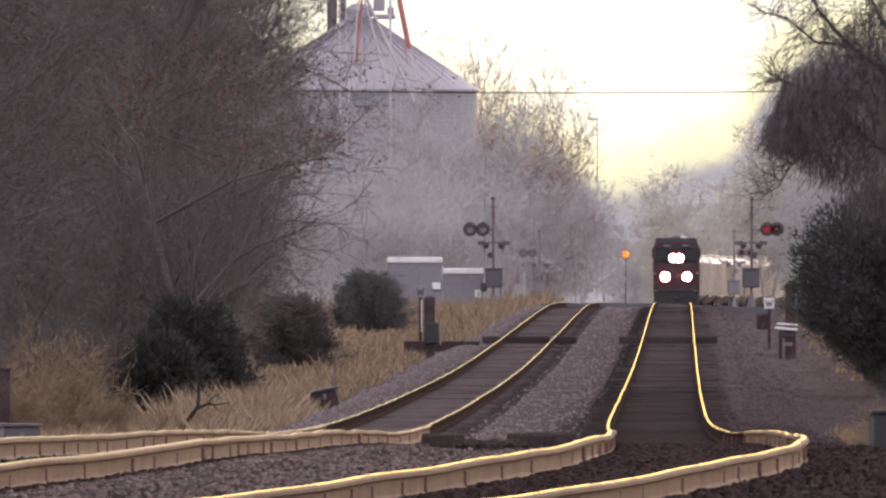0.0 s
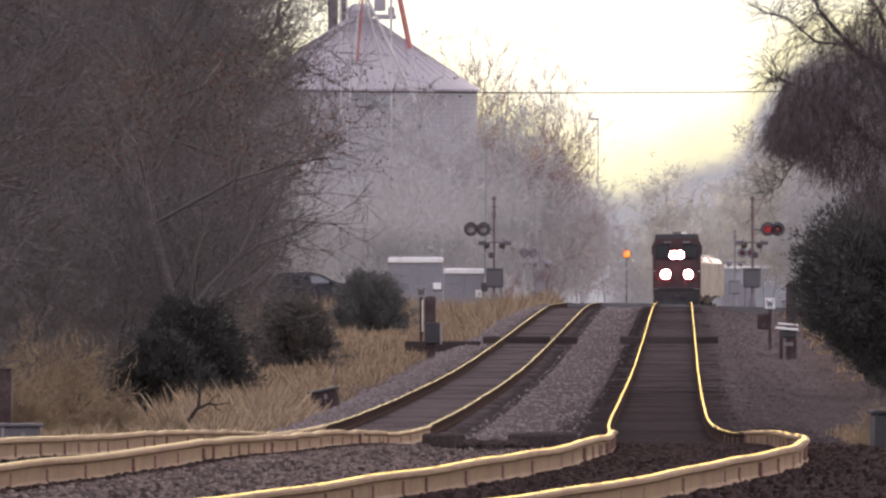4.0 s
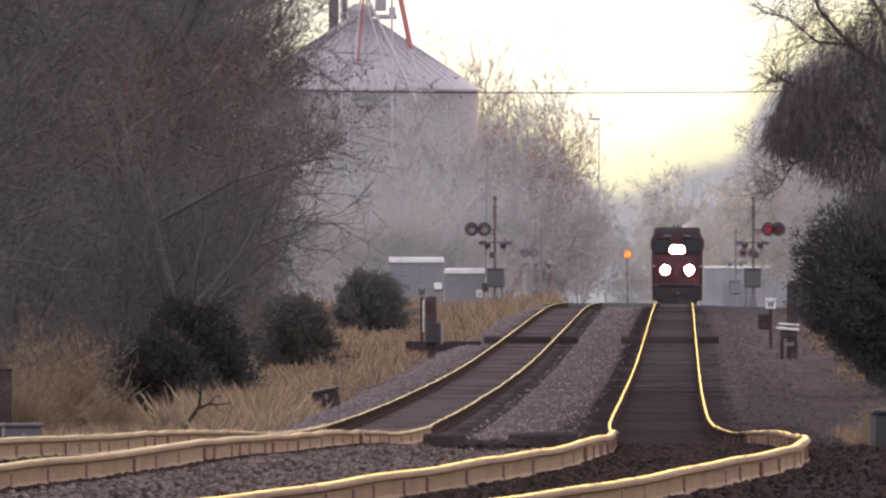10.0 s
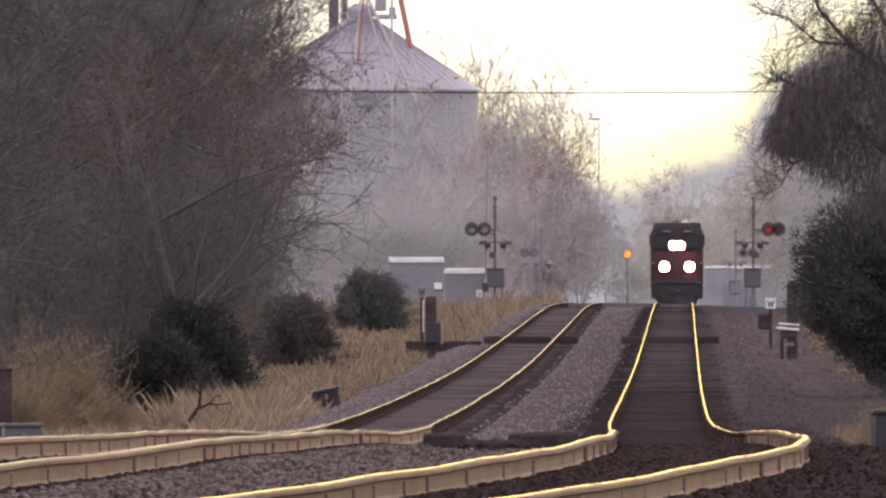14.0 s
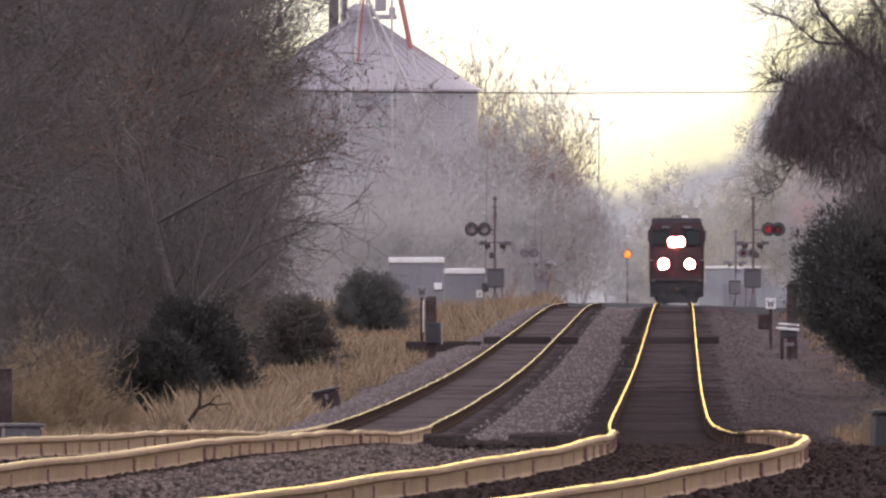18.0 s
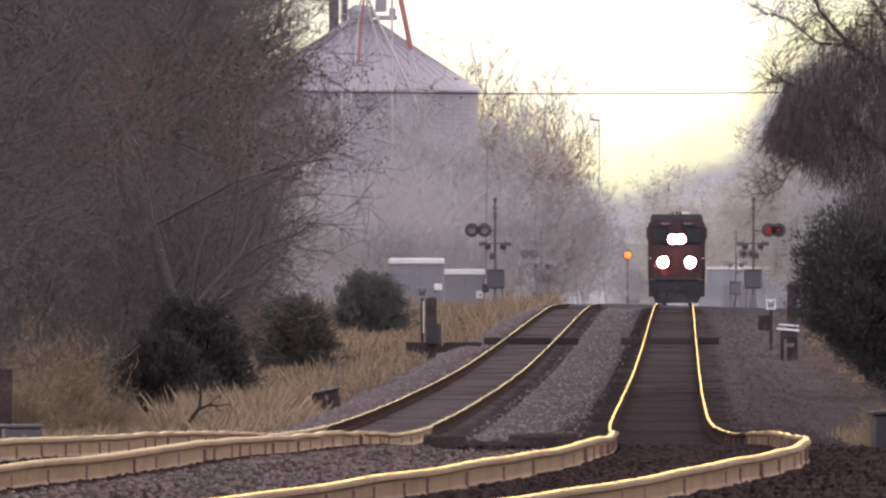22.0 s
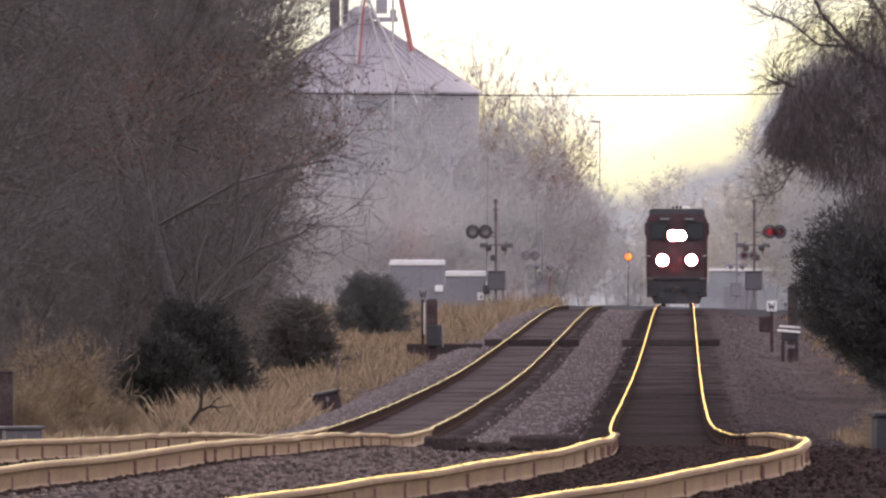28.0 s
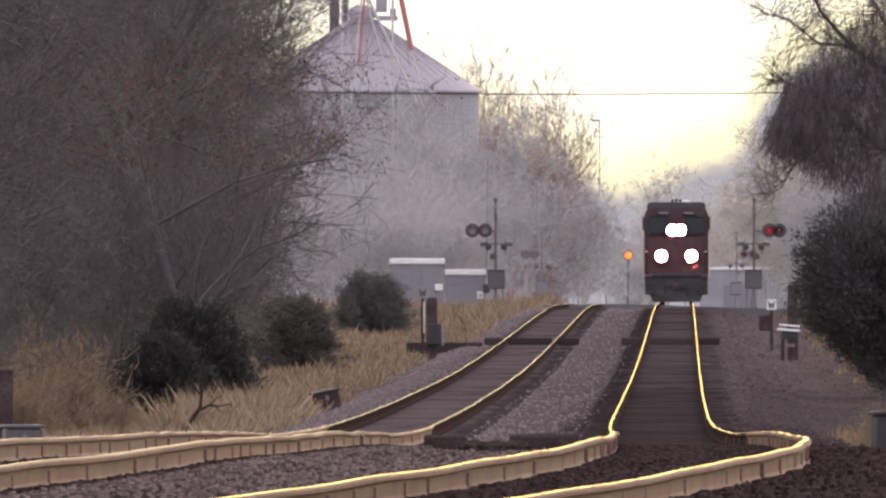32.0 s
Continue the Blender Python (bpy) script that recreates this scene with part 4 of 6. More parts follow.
# ---- dry grass ----
def build_grass():
    rng = np.random.default_rng(9)

    def sward(name, n, d0, d1, u0, u1, tall, material, label, patch=0.0):
        base, tip, wid = [], [], []
        while len(base) < n:
            d = d0 + (d1 - d0) * rng.uniform() ** 1.2
            u = rng.uniform(u0, u1)
            x = line_x(d) + u
            if u0 < -6 and 480 < d < 870 and u > -6.1 - 0.9 * min((d - 480) / 110, (870 - d) / 60, 1) + 0.3 * lump(x, d / 8, 0.8):
                continue
            thick = lump(x, d / 6, 1.3, 7.0) + 0.5 * lump(x, d / 3, 0.5, 3.0)
            if thick < patch:
                continue
            z = ground_z(x, d) - 0.03
            hh = tall * rng.uniform(0.4, 1.0) * (0.7 + 1.4 * min(thick - patch, 0.5))
            for _ in range(5):
                bx, by = x + rng.normal(0, 0.09), d + rng.normal(0, 0.12)
                base.append((bx, by, z))
                tip.append((bx + rng.normal(0, 0.30) * hh, by + rng.normal(0, 0.25) * hh, z + hh * rng.uniform(0.6, 1.1)))
                wid.append(0.008 if d < 700 else 0.018)
        b, t, w = np.array(base), np.array(tip), np.array(wid)[:, None]
        mid = b * 0.5 + t * 0.5 + np.array([[0, 0, 0.06]])
        side = rng.normal(size=(len(b), 3)) * np.array([[1, 0.4, 0]])
        side /= np.linalg.norm(side, axis=1, keepdims=True)
        v = np.stack([b - side * w, b + side * w, mid + side * w * 0.8, t], axis=1)
        v2 = np.stack([b - side * w, mid + side * w * 0.8, t, mid - side * w * 0.8], axis=1)
        v = np.concatenate([v, v2], axis=0).reshape(-1, 3)
        tagged(new(name, quad_mesh(name, v, np.arange(len(v)).reshape(-1, 4), material)), label, "grass", kind="stuff")

    sward("dry_grass", 46000, 380, 1000, -12, -6.1, 0.44, GRASS, "tall dry tan grass beside the side track", 0.1)
    sward("dry_grass", 9000, 488, 538, -8.7, -6.9, 0.72, GRASS, "taller dry tan grass before the cedar bushes", -0.2)
    sward("dry_grass", 15000, 1000, 1262, -22, -6.0, 0.85, GRASS, "tall dry tan grass before the crossing", -0.15)
    sward("dry_grass", 6000, 1290, 1420, -14, -5.8, 0.8, GRASS, "tall dry tan grass beyond the crossing", -0.1)
    sward("dry_grass", 2500, 700, 1260, 4.4, 7.5, 0.25, STRAW, "low dry grass east of the main track", 0.1)
    sward("dry_weeds", 3000, 380, 500, 3.0, 6.5, 0.35, STRAW, "low withered weeds beside the main track", 0.0)


build_grass()


# ---- the train ----
def rounded_front(w, z0, z1, y0, y1, cut, slope=0.0):
    """A block seen from ahead as a rectangle with cut upper corners; its front leans back by slope."""
    s = Shape()
    out = [(-w / 2, z0), (w / 2, z0), (w / 2, z1 - cut), (w / 2 - cut * 0.35, z1 - cut * 0.35), (w / 2 - cut, z1), (-w / 2 + cut, z1), (-w / 2 + cut * 0.35, z1 - cut * 0.35), (-w / 2, z1 - cut)]
    n = len(out)
    s.v = [(x, y0 + slope * (z - z0), z) for x, z in out] + [(x, y1, z) for x, z in out]
    s.f = [(k, (k + 1) % n, n + (k + 1) % n, n + k) for k in range(n)] + [tuple(range(n))[::-1], tuple(range(n, 2 * n))]
    return s


def wheelset(parent, y, r=0.51):
    s = Shape()
    for x in (-0.72, 0.72):
        s.lathe([(r + 0.03, -0.07 * (1 if x < 0 else -1)), (r, -0.05 * (1 if x < 0 else -1)), (r - 0.02, 0.06 * (1 if x < 0 else -1)), (r - 0.12, 0.05 * (1 if x < 0 else -1)), (0.1, 0.07 * (1 if x < 0 else -1))], 20, "x", (x, y, r))
    s.rod((-0.72, y, r), (0.72, y, r), 0.08)
    return part("wheelset", s, UNDER, parent)


def locomotive(lead=True):
    t = thing("locomotive", Matrix(), "dark red freight locomotive with three burning white headlights" if lead else "dark red trailing freight locomotive", "locomotive")
    cab = part("cab", rounded_front(3.12, 1.45, 4.72, 1.25, 4.6, 0.34, 0.07), LOCO, t)
    part("cab_roof", rounded_front(2.86, 4.66, 4.99, 1.7, 4.5, 0.16, 0.3), LOCO_BLACK, t, "dark rounded cab roof")
    nose = rounded_front(2.75, 1.45, 3.28, 0.25, 1.9, 0.42, 0.16)
    part("nose", nose, LOCO, t)
    for x in (-0.92, 0.92):
        w = Shape().box(x, 0, 0, 0.86, 0.05, 0.78, 0.03, Matrix.Rotation(radians(-4), 4, "X"))
        w.v = [(a, b + 1.36, c + 3.86) for a, b, c in w.v]
        pane = part("windshield", w, GLASS, t, "dark cab windshield pane")
        g = Shape()
        for dz in (-0.43, 0.43):
            g.box(x, 1.34 + 0.07 * dz, 3.86 + dz, 0.96, 0.07, 0.06, 0.01)
        for dx in (-0.46, 0.46):
            g.box(x + dx, 1.34, 3.86, 0.06, 0.07, 0.86, 0.01)
        part("window_frame", g, LOCO_BLACK, pane)
    house = Shape().box(0, 1.16, 3.62, 1.06, 0.42, 0.66, 0.12)
    hh = part("headlight_housing", house, LOCO_BLACK, t)
    for x in (-0.21, 0.21):
        # disc larger than a true lamp, standing for its glare
        part("headlight", Shape().lathe([(0.0, -0.05), (0.14, -0.035), (0.245, 0.0), (0.245, 0.04)], 20, "y", (x, 0.93, 3.62)), HEADLIGHT if lead else LENS_CLEAR, hh, "burning white headlight" if lead else "")
        # ring added to keep the headlight's side light off the nose
        part("bezel", Shape().ring([(0.25, -0.16), (0.25, 0.06), (0.29, 0.06), (0.29, -0.14)], 20, "y", (x, 0.93, 3.62)), LOCO_BLACK, hh, "added black ring that blocks side light from the lamp")
    for x in (-0.74, 0.74):
        bx = part("ditch_light_housing", Shape().box(x, 0.30, 2.36, 0.6, 0.5, 0.6, 0.09), LOCO_BLACK, t)
        # ditch light disc also enlarged to stand for glare
        part("ditch_light", Shape().lathe([(0.0, -0.05), (0.18, -0.03), (0.275, 0.0), (0.275, 0.04)], 20, "y", (x, 0.04, 2.36)), DITCHLIGHT if lead else LENS_CLEAR, bx, "burning white ditch light" if lead else "")
        # ring added to block the ditch light's spill on the nose
        part("bezel", Shape().ring([(0.28, -0.16), (0.28, 0.06), (0.32, 0.06), (0.32, -0.14)], 20, "y", (x, 0.04, 2.36)), LOCO_BLACK, bx, "added black ring that blocks side light from the lamp")
    for x in (-1.0, 1.0):
        board = part("number_board", Shape().box(x * 0.62, 1.30, 4.46, 0.62, 0.10, 0.2, 0.02), LOCO_BLACK, t)
        part("number_bar", Shape().box(x * 0.62, 1.245, 4.46, 0.46, 0.015, 0.07), BOARD, board)
        # mirrors and eaves
        part("side_mirror", Shape().box(x * 1.60, 1.75, 3.95, 0.10, 0.16, 0.62, 0.03), LOCO_BLACK, t)
        part("sunshade", Shape().box(x * 1.58, 2.7, 4.25, 0.16, 1.2, 0.06, 0.02), LOCO_BLACK, t)
        part("side_window", Shape().box(x * 1.565, 2.7, 3.82, 0.03, 1.3, 0.7, 0.02), GLASS, t)
        part("grab_iron", Shape().rod((x * 1.2, 0.62, 1.5), (x * 1.2, 0.62, 2.5), 0.022, n=6).rod((x * 1.2, 0.62, 2.5), (x * 1.5, 1.2, 2.6), 0.022, n=6), WHITE, t)
        part("step_well", Shape().box(x * 1.3, 0.35, 0.95, 0.46, 0.6, 0.95, 0.03), LOCO_BLACK, t)
        for z in (0.55, 0.95, 1.3):
            part("step", Shape().box(x * 1.34, 0.02, z, 0.42, 0.16, 0.05, 0.01), UNDER, t)
    part("pilot", Shape().box(0, 0.22, 1.02, 2.9, 0.36, 0.72, 0.05), LOCO_BLACK, t, "black pilot sheet below the deck")
    plow = Shape()
    plow.add([(-1.38, 0.2, 0.72), (0, -0.28, 0.72), (1.38, 0.2, 0.72), (-1.15, 0.12, 0.12), (0, -0.38, 0.12), (1.15, 0.12, 0.12), (-1.38, 0.5, 0.72), (1.38, 0.5, 0.72), (-1.15, 0.5, 0.12), (1.15, 0.5, 0.12)],
             [(0, 3, 4, 1), (1, 4, 5, 2), (0, 6, 8, 3), (2, 5, 9, 7), (0, 1, 2, 7, 6), (3, 8, 9, 5, 4), (6, 7, 9, 8)])
    part("snow_plow", plow, LOCO_BLACK, t)
    part("coupler", Shape().box(0, -0.25, 0.86, 0.30, 0.7, 0.28, 0.06).box(-0.10, -0.58, 0.86, 0.16, 0.22, 0.34, 0.05), UNDER, t)
    for x in (-0.55, -0.35, 0.35, 0.55):
        part("air_hose", Shape().rod((x, -0.02, 0.95), (x * 1.05, -0.16, 0.7), 0.025, n=6).rod((x * 1.05, -0.16, 0.7), (x * 0.9, -0.14, 0.42), 0.022, n=6), RUBBER, t)
    part("deck", Shape().box(0, 11.2, 1.36, 3.1, 21.6, 0.14, 0.03), LOCO_BLACK, t)
    part("anticlimber", Shape().box(0, 0.05, 1.42, 2.4, 0.22, 0.2, 0.05), LOCO_BLACK, t)
    part("hood", rounded_front(1.95, 1.43, 4.55, 4.55, 20.6, 0.3), LOCO, t)
    part("radiator", rounded_front(3.05, 3.6, 4.78, 16.4, 20.4, 0.25), LOCO, t)
    part("exhaust_stack", Shape().box(0, 11.0, 4.66, 0.6, 1.2, 0.24, 0.03), LOCO_BLACK, t)
    part("fuel_tank", Shape().box(0, 11.0, 0.78, 2.7, 5.6, 0.95, 0.2), LOCO_BLACK, t)
    part("horn", Shape().rod((-0.2, 2.6, 5.04), (-0.2, 2.2, 5.06), 0.03, 0.07).rod((0.0, 2.6, 5.04), (0.0, 2.1, 5.08), 0.03, 0.08).rod((0.2, 2.6, 5.04), (0.2, 2.25, 5.06), 0.03, 0.07), UNDER, t)
    part("antenna_dome", Shape().lathe([(0.24, 4.98), (0.24, 5.05), (0.14, 5.1), (0, 5.11)], 16, "z", (0.45, 3.4, 0)), WHITE, t)
    for y0 in (2.4, 15.6):
        tr = part("truck", Shape().box(-1.05, y0 + 2.1, 0.62, 0.2, 5.0, 0.42, 0.08).box(1.05, y0 + 2.1, 0.62, 0.2, 5.0, 0.42, 0.08).box(0, y0 + 2.1, 0.85, 2.0, 0.7, 0.3, 0.05), UNDER, t)
        for k in range(3):
            wheelset(tr, y0 + 0.2 + 1.9 * k)
    for x in (-1.48, 1.48):
        rl = Shape()
        for k in range(9):
            rl.rod((x, 5.0 + 1.9 * k, 1.42), (x, 5.0 + 1.9 * k, 2.45), 0.018, n=6)
        rl.rod((x, 5.0, 2.45), (x, 20.2, 2.45), 0.02, n=6)
        part("handrail", rl, WHITE, t)
    return t


def hopper_car():
    t = thing("hopper_car", Matrix(), "tan covered hopper wagon with ribbed sides", "rail wagon", "wagons of the freight train")
    body = Shape()
    out = [(-1.55, 1.2), (-1.58, 3.4), (-1.3, 3.78), (-0.5, 3.95), (0.5, 3.95), (1.3, 3.78), (1.58, 3.4), (1.55, 1.2)]
    n = len(out)
    body.v = [(x, 1.4, z) for x, z in out] + [(x, 14.6, z) for x, z in out]
    body.f = [(k, (k + 1) % n, n + (k + 1) % n, n + k) for k in range(n)] + [tuple(range(n))[::-1], tuple(range(n, 2 * n))]
    b = part("body", body, HOPPER, t)
    for x in (-1.6, 1.6):
        for k in range(12):
            part("rib", Shape().box(x, 1.5 + 1.18 * k, 2.35, 0.10, 0.09, 2.2, 0.02), HOPPER, b)
    part("roof_walk", Shape().box(0, 8, 4.06, 0.6, 14, 0.05).box(0, 8, 4.0, 0.5, 0.1, 0.1), GALV, t)
    for k in range(4):
        part("roof_hatch", Shape().box(0.62, 2.8 + 3.4 * k, 3.96, 0.5, 1.5, 0.14, 0.04), HOPPER, t)
    for y in (0.6, 15.4):
        part("end_platform", Shape().box(0, y, 1.15, 2.9, 1.6, 0.16, 0.03), HOPPER, t)
        part("ladder", Shape().rod((1.35, y, 1.2), (1.35, y, 3.6), 0.02, n=6).rod((0.95, y, 1.2), (0.95, y, 3.6), 0.02, n=6), HOPPER, t)
    for k in range(3):
        h = Shape().add([(-1.3, 2.2 + 4.1 * k, 1.25), (1.3, 2.2 + 4.1 * k, 1.25), (1.3, 5.6 + 4.1 * k, 1.25), (-1.3, 5.6 + 4.1 * k, 1.25), (-0.4, 3.5 + 4.1 * k, 0.4), (0.4, 3.5 + 4.1 * k, 0.4), (0.4, 4.3 + 4.1 * k, 0.4), (-0.4, 4.3 + 4.1 * k, 0.4)],
                        [(0, 1, 5, 4), (1, 2, 6, 5), (2, 3, 7, 6), (3, 0, 4, 7), (4, 5, 6, 7)])
        part("hopper_chute", h, HOPPER, t)
    for y0 in (1.4, 12.6):
        tr = part("truck", Shape().box(-1.02, y0 + 0.9, 0.5, 0.16, 2.4, 0.34, 0.08).box(1.02, y0 + 0.9, 0.5, 0.16, 2.4, 0.34, 0.08), UNDER, t)
        for k in range(2):
            wheelset(tr, y0 + 1.8 * k, 0.42)
    part("coupler", Shape().box(0, -0.1, 0.86, 0.25, 1.0, 0.25, 0.05).box(0, 16.1, 0.86, 0.25, 1.0, 0.25, 0.05), UNDER, t)
    return t


LEAD = locomotive(True)
HOPPERS = [hopper_car()]
for k in range(7):
    HOPPERS.append(copy_thing(HOPPERS[0], Matrix()))
TRAIN_AT, TRAIN_SPEED = 1905.0, 16.6


def ride():
    """The train comes on along the main track at an even speed."""
    for car, behind, long in [(LEAD, 0.0, 21.0)] + [(h, 23.0 + 16.7 * k, 16.0) for k, h in enumerate(HOPPERS)]:
        rows = []
        for k in range(33):
            d = TRAIN_AT - TRAIN_SPEED * k + behind
            a, b = d, d + long
            dx, dz = line_x(b) - line_x(a), line_z(b) - line_z(a)
            rows.append((float(k), pose(line_x(a), a, line_z(a), math.degrees(math.atan2(dz, long)), 0, -math.degrees(math.atan2(dx, long)))))
        walk(car, rows)


# ---- the car on the crossing ----
def suv():
    """Side outline runs along x, front to the east; its base stands on z 0 below the rear wheel."""
    t = thing("suv", Matrix(), "dark blue-grey sport utility car driving over the crossing", "car")
    low = [(-0.88, 0.40), (-0.97, 0.58), (-0.98, 0.8), (-0.95, 1.02), (-0.87, 1.2), (0.0, 1.23), (1.4, 1.23), (2.39, 1.2), (2.9, 1.15), (3.24, 1.07), (3.48, 0.95), (3.62, 0.78), (3.67, 0.56), (3.6, 0.38), (3.3, 0.28), (0.5, 0.28), (-0.6, 0.31)]
    top = [(-0.87, 1.19), (-0.8, 1.38), (-0.66, 1.6), (-0.62, 1.71), (-0.4, 1.75), (0.0, 1.79), (0.7, 1.80), (1.15, 1.77), (1.45, 1.67), (2.36, 1.19)]

    def slab(outline, w0, w1, z0, z1):
        s, n = Shape(), len(outline)
        for sgn in (-1, 1):
            s.v += [(x, sgn * (w0 + (w1 - w0) * (z - z0) / (z1 - z0)), z) for x, z in outline]
        s.f = [(k, (k + 1) % n, n + (k + 1) % n, n + k) for k in range(n)] + [tuple(range(n))[::-1], tuple(range(n, 2 * n))]
        return s
    body = part("body", slab(low, 0.95, 0.93, 0.3, 1.1), CAR_PAINT, t)
    cabin = part("cabin", slab(top, 0.92, 0.66, 1.1, 1.75), CAR_PAINT, t)
    for sgn in (-1, 1):
        for pts in ([(-0.64, 1.3), (-0.52, 1.54), (-0.25, 1.62), (0.05, 1.64), (0.05, 1.27)], [(0.13, 1.27), (0.13, 1.65), (0.9, 1.65), (0.95, 1.27)], [(1.03, 1.27), (1.0, 1.64), (1.38, 1.58), (1.98, 1.27)]):
            s, n = Shape(), len(pts)
            for off in (0.0, 0.02):
                s.v += [(x, sgn * (0.92 - 0.26 * (z - 1.1) / 0.65 + off), z) for x, z in pts]
            s.f = [(k, (k + 1) % n, n + (k + 1) % n, n + k) for k in range(n)] + [tuple(range(n)), tuple(range(n, 2 * n))]
            part("side_window", s, CAR_GLASS if pts[0][0] > 1 else GLASS, cabin, "tinted side window")
        part("mirror", Shape().box(1.92, sgn * 1.03, 1.3, 0.2, 0.2, 0.16, 0.05), CAR_PAINT, t)
        part("roof_rail", Shape().rod((-0.35, sgn * 0.6, 1.79), (1.0, sgn * 0.6, 1.82), 0.025, n=6), ALLOY, t)
        part("headlight", Shape().box(3.46, sgn * 0.74, 0.90, 0.34, 0.4, 0.2, 0.05), CAR_LAMP, t, "lit headlight")
        part("tail_light", Shape().box(-0.93, sgn * 0.78, 1.05, 0.1, 0.3, 0.3, 0.03), TAIL_LAMP, t)
        part("door_handle", Shape().box(0.85, sgn * 0.945, 1.1, 0.2, 0.04, 0.04, 0.01).box(0.0, sgn * 0.945, 1.12, 0.2, 0.04, 0.04, 0.01), CAR_PAINT, t)
        part("sill", Shape().box(1.35, sgn * 0.93, 0.34, 1.9, 0.06, 0.12, 0.02), RUBBER, t)
        for x in (0.0, 2.8):
            part("wheel_arch", Shape().ring([(0.43, -0.03), (0.43, 0.02), (0.385, 0.02), (0.385, -0.03)], 24, "y", (x, sgn * 0.935, 0.37)), RUBBER, t)
    ws = part("windscreen", Shape().add([(1.45, -0.64, 1.65), (1.45, 0.64, 1.65), (2.33, 0.82, 1.19), (2.33, -0.82, 1.19), (1.49, -0.64, 1.67), (1.49, 0.64, 1.67), (2.38, 0.82, 1.21), (2.38, -0.82, 1.21)],
              [(4, 5, 6, 7), (0, 3, 2, 1), (0, 1, 5, 4), (2, 3, 7, 6), (1, 2, 6, 5), (3, 0, 4, 7)]), CAR_GLASS, t)
    wheels = []
    for x in (0.0, 2.8):
        for sgn in (-1, 1):
            wh = new("wheel")
            wh.parent, wh.location = t, (x, sgn * 0.86, 0.36)
            wh.empty_display_size = 0.1
            part("tyre", Shape().ring([(0.25, -0.11), (0.34, -0.11), (0.365, -0.08), (0.365, 0.08), (0.34, 0.11), (0.25, 0.11)], 28, "y"), RUBBER, wh)
            rim = Shape().ring([(0.25, -0.10), (0.25, 0.10), (0.22, 0.10), (0.22, -0.10)], 24, "y").lathe([(0.0, 0.0), (0.22, 0.0), (0.22, 0.02 * sgn), (0.0, 0.02 * sgn)], 20, "y").lathe([(0.0, -0.115 * -sgn), (0.06, -0.11 * -sgn), (0.06, -0.05 * -sgn)], 12, "y")
            for k in range(5):
                a = k * math.tau / 5
                rim.rod((0.04 * math.cos(a), sgn * 0.09, 0.04 * math.sin(a)), (0.23 * math.cos(a), sgn * 0.09, 0.23 * math.sin(a)), 0.05, 0.04, 6)
            part("rim", rim, ALLOY, wh, "silver alloy rim")
            wheels.append((wh, x, sgn))
    return t, wheels


SUV, SUV_WHEELS = suv()
CAR_ROWS = [(0.0, -30.9), (3.5, -9.9), (5.5, 2.03), (6.0, 5.03), (6.3, 6.73), (6.6, 8.41), (6.9, 10.25), (7.2, 12.1), (7.5, 14.1), (8.0, 17.3), (10.0, 30.3), (16.0, 68.0), (24.0, 118.0), (32.0, 168.0)]


def drive():
    rows, turns = [], []
    times = sorted({t for t, x in CAR_ROWS} | {5.75, 6.15, 6.45, 6.75, 7.05, 7.35} | {0.25 * k for k in range(0, 40)})
    for t in times:
        x = glide(CAR_ROWS, t)
        y = 1278.2
        z0, z1 = crossing_z(x, 1280), crossing_z(x + 2.8, 1280)
        rows.append((t, pose(x, y, z0, 0, -math.degrees(math.atan2(z1 - z0, 2.8)))))
    rows += [(t, pose(x, 1278.2, crossing_z(x, 1280))) for t, x in CAR_ROWS if t > 9.8]
    walk(SUV, rows)
    for wh, wx, sgn in SUV_WHEELS:
        spin, k = [], 0
        while k <= 320:
            t = 0.1 * k
            x = glide(CAR_ROWS, t)
            spin.append((t, pose(wx, sgn * 0.86, 0.36, 0, math.degrees(x / 0.365) % 360, 0)))
            k += 1
        walk(wh, spin)


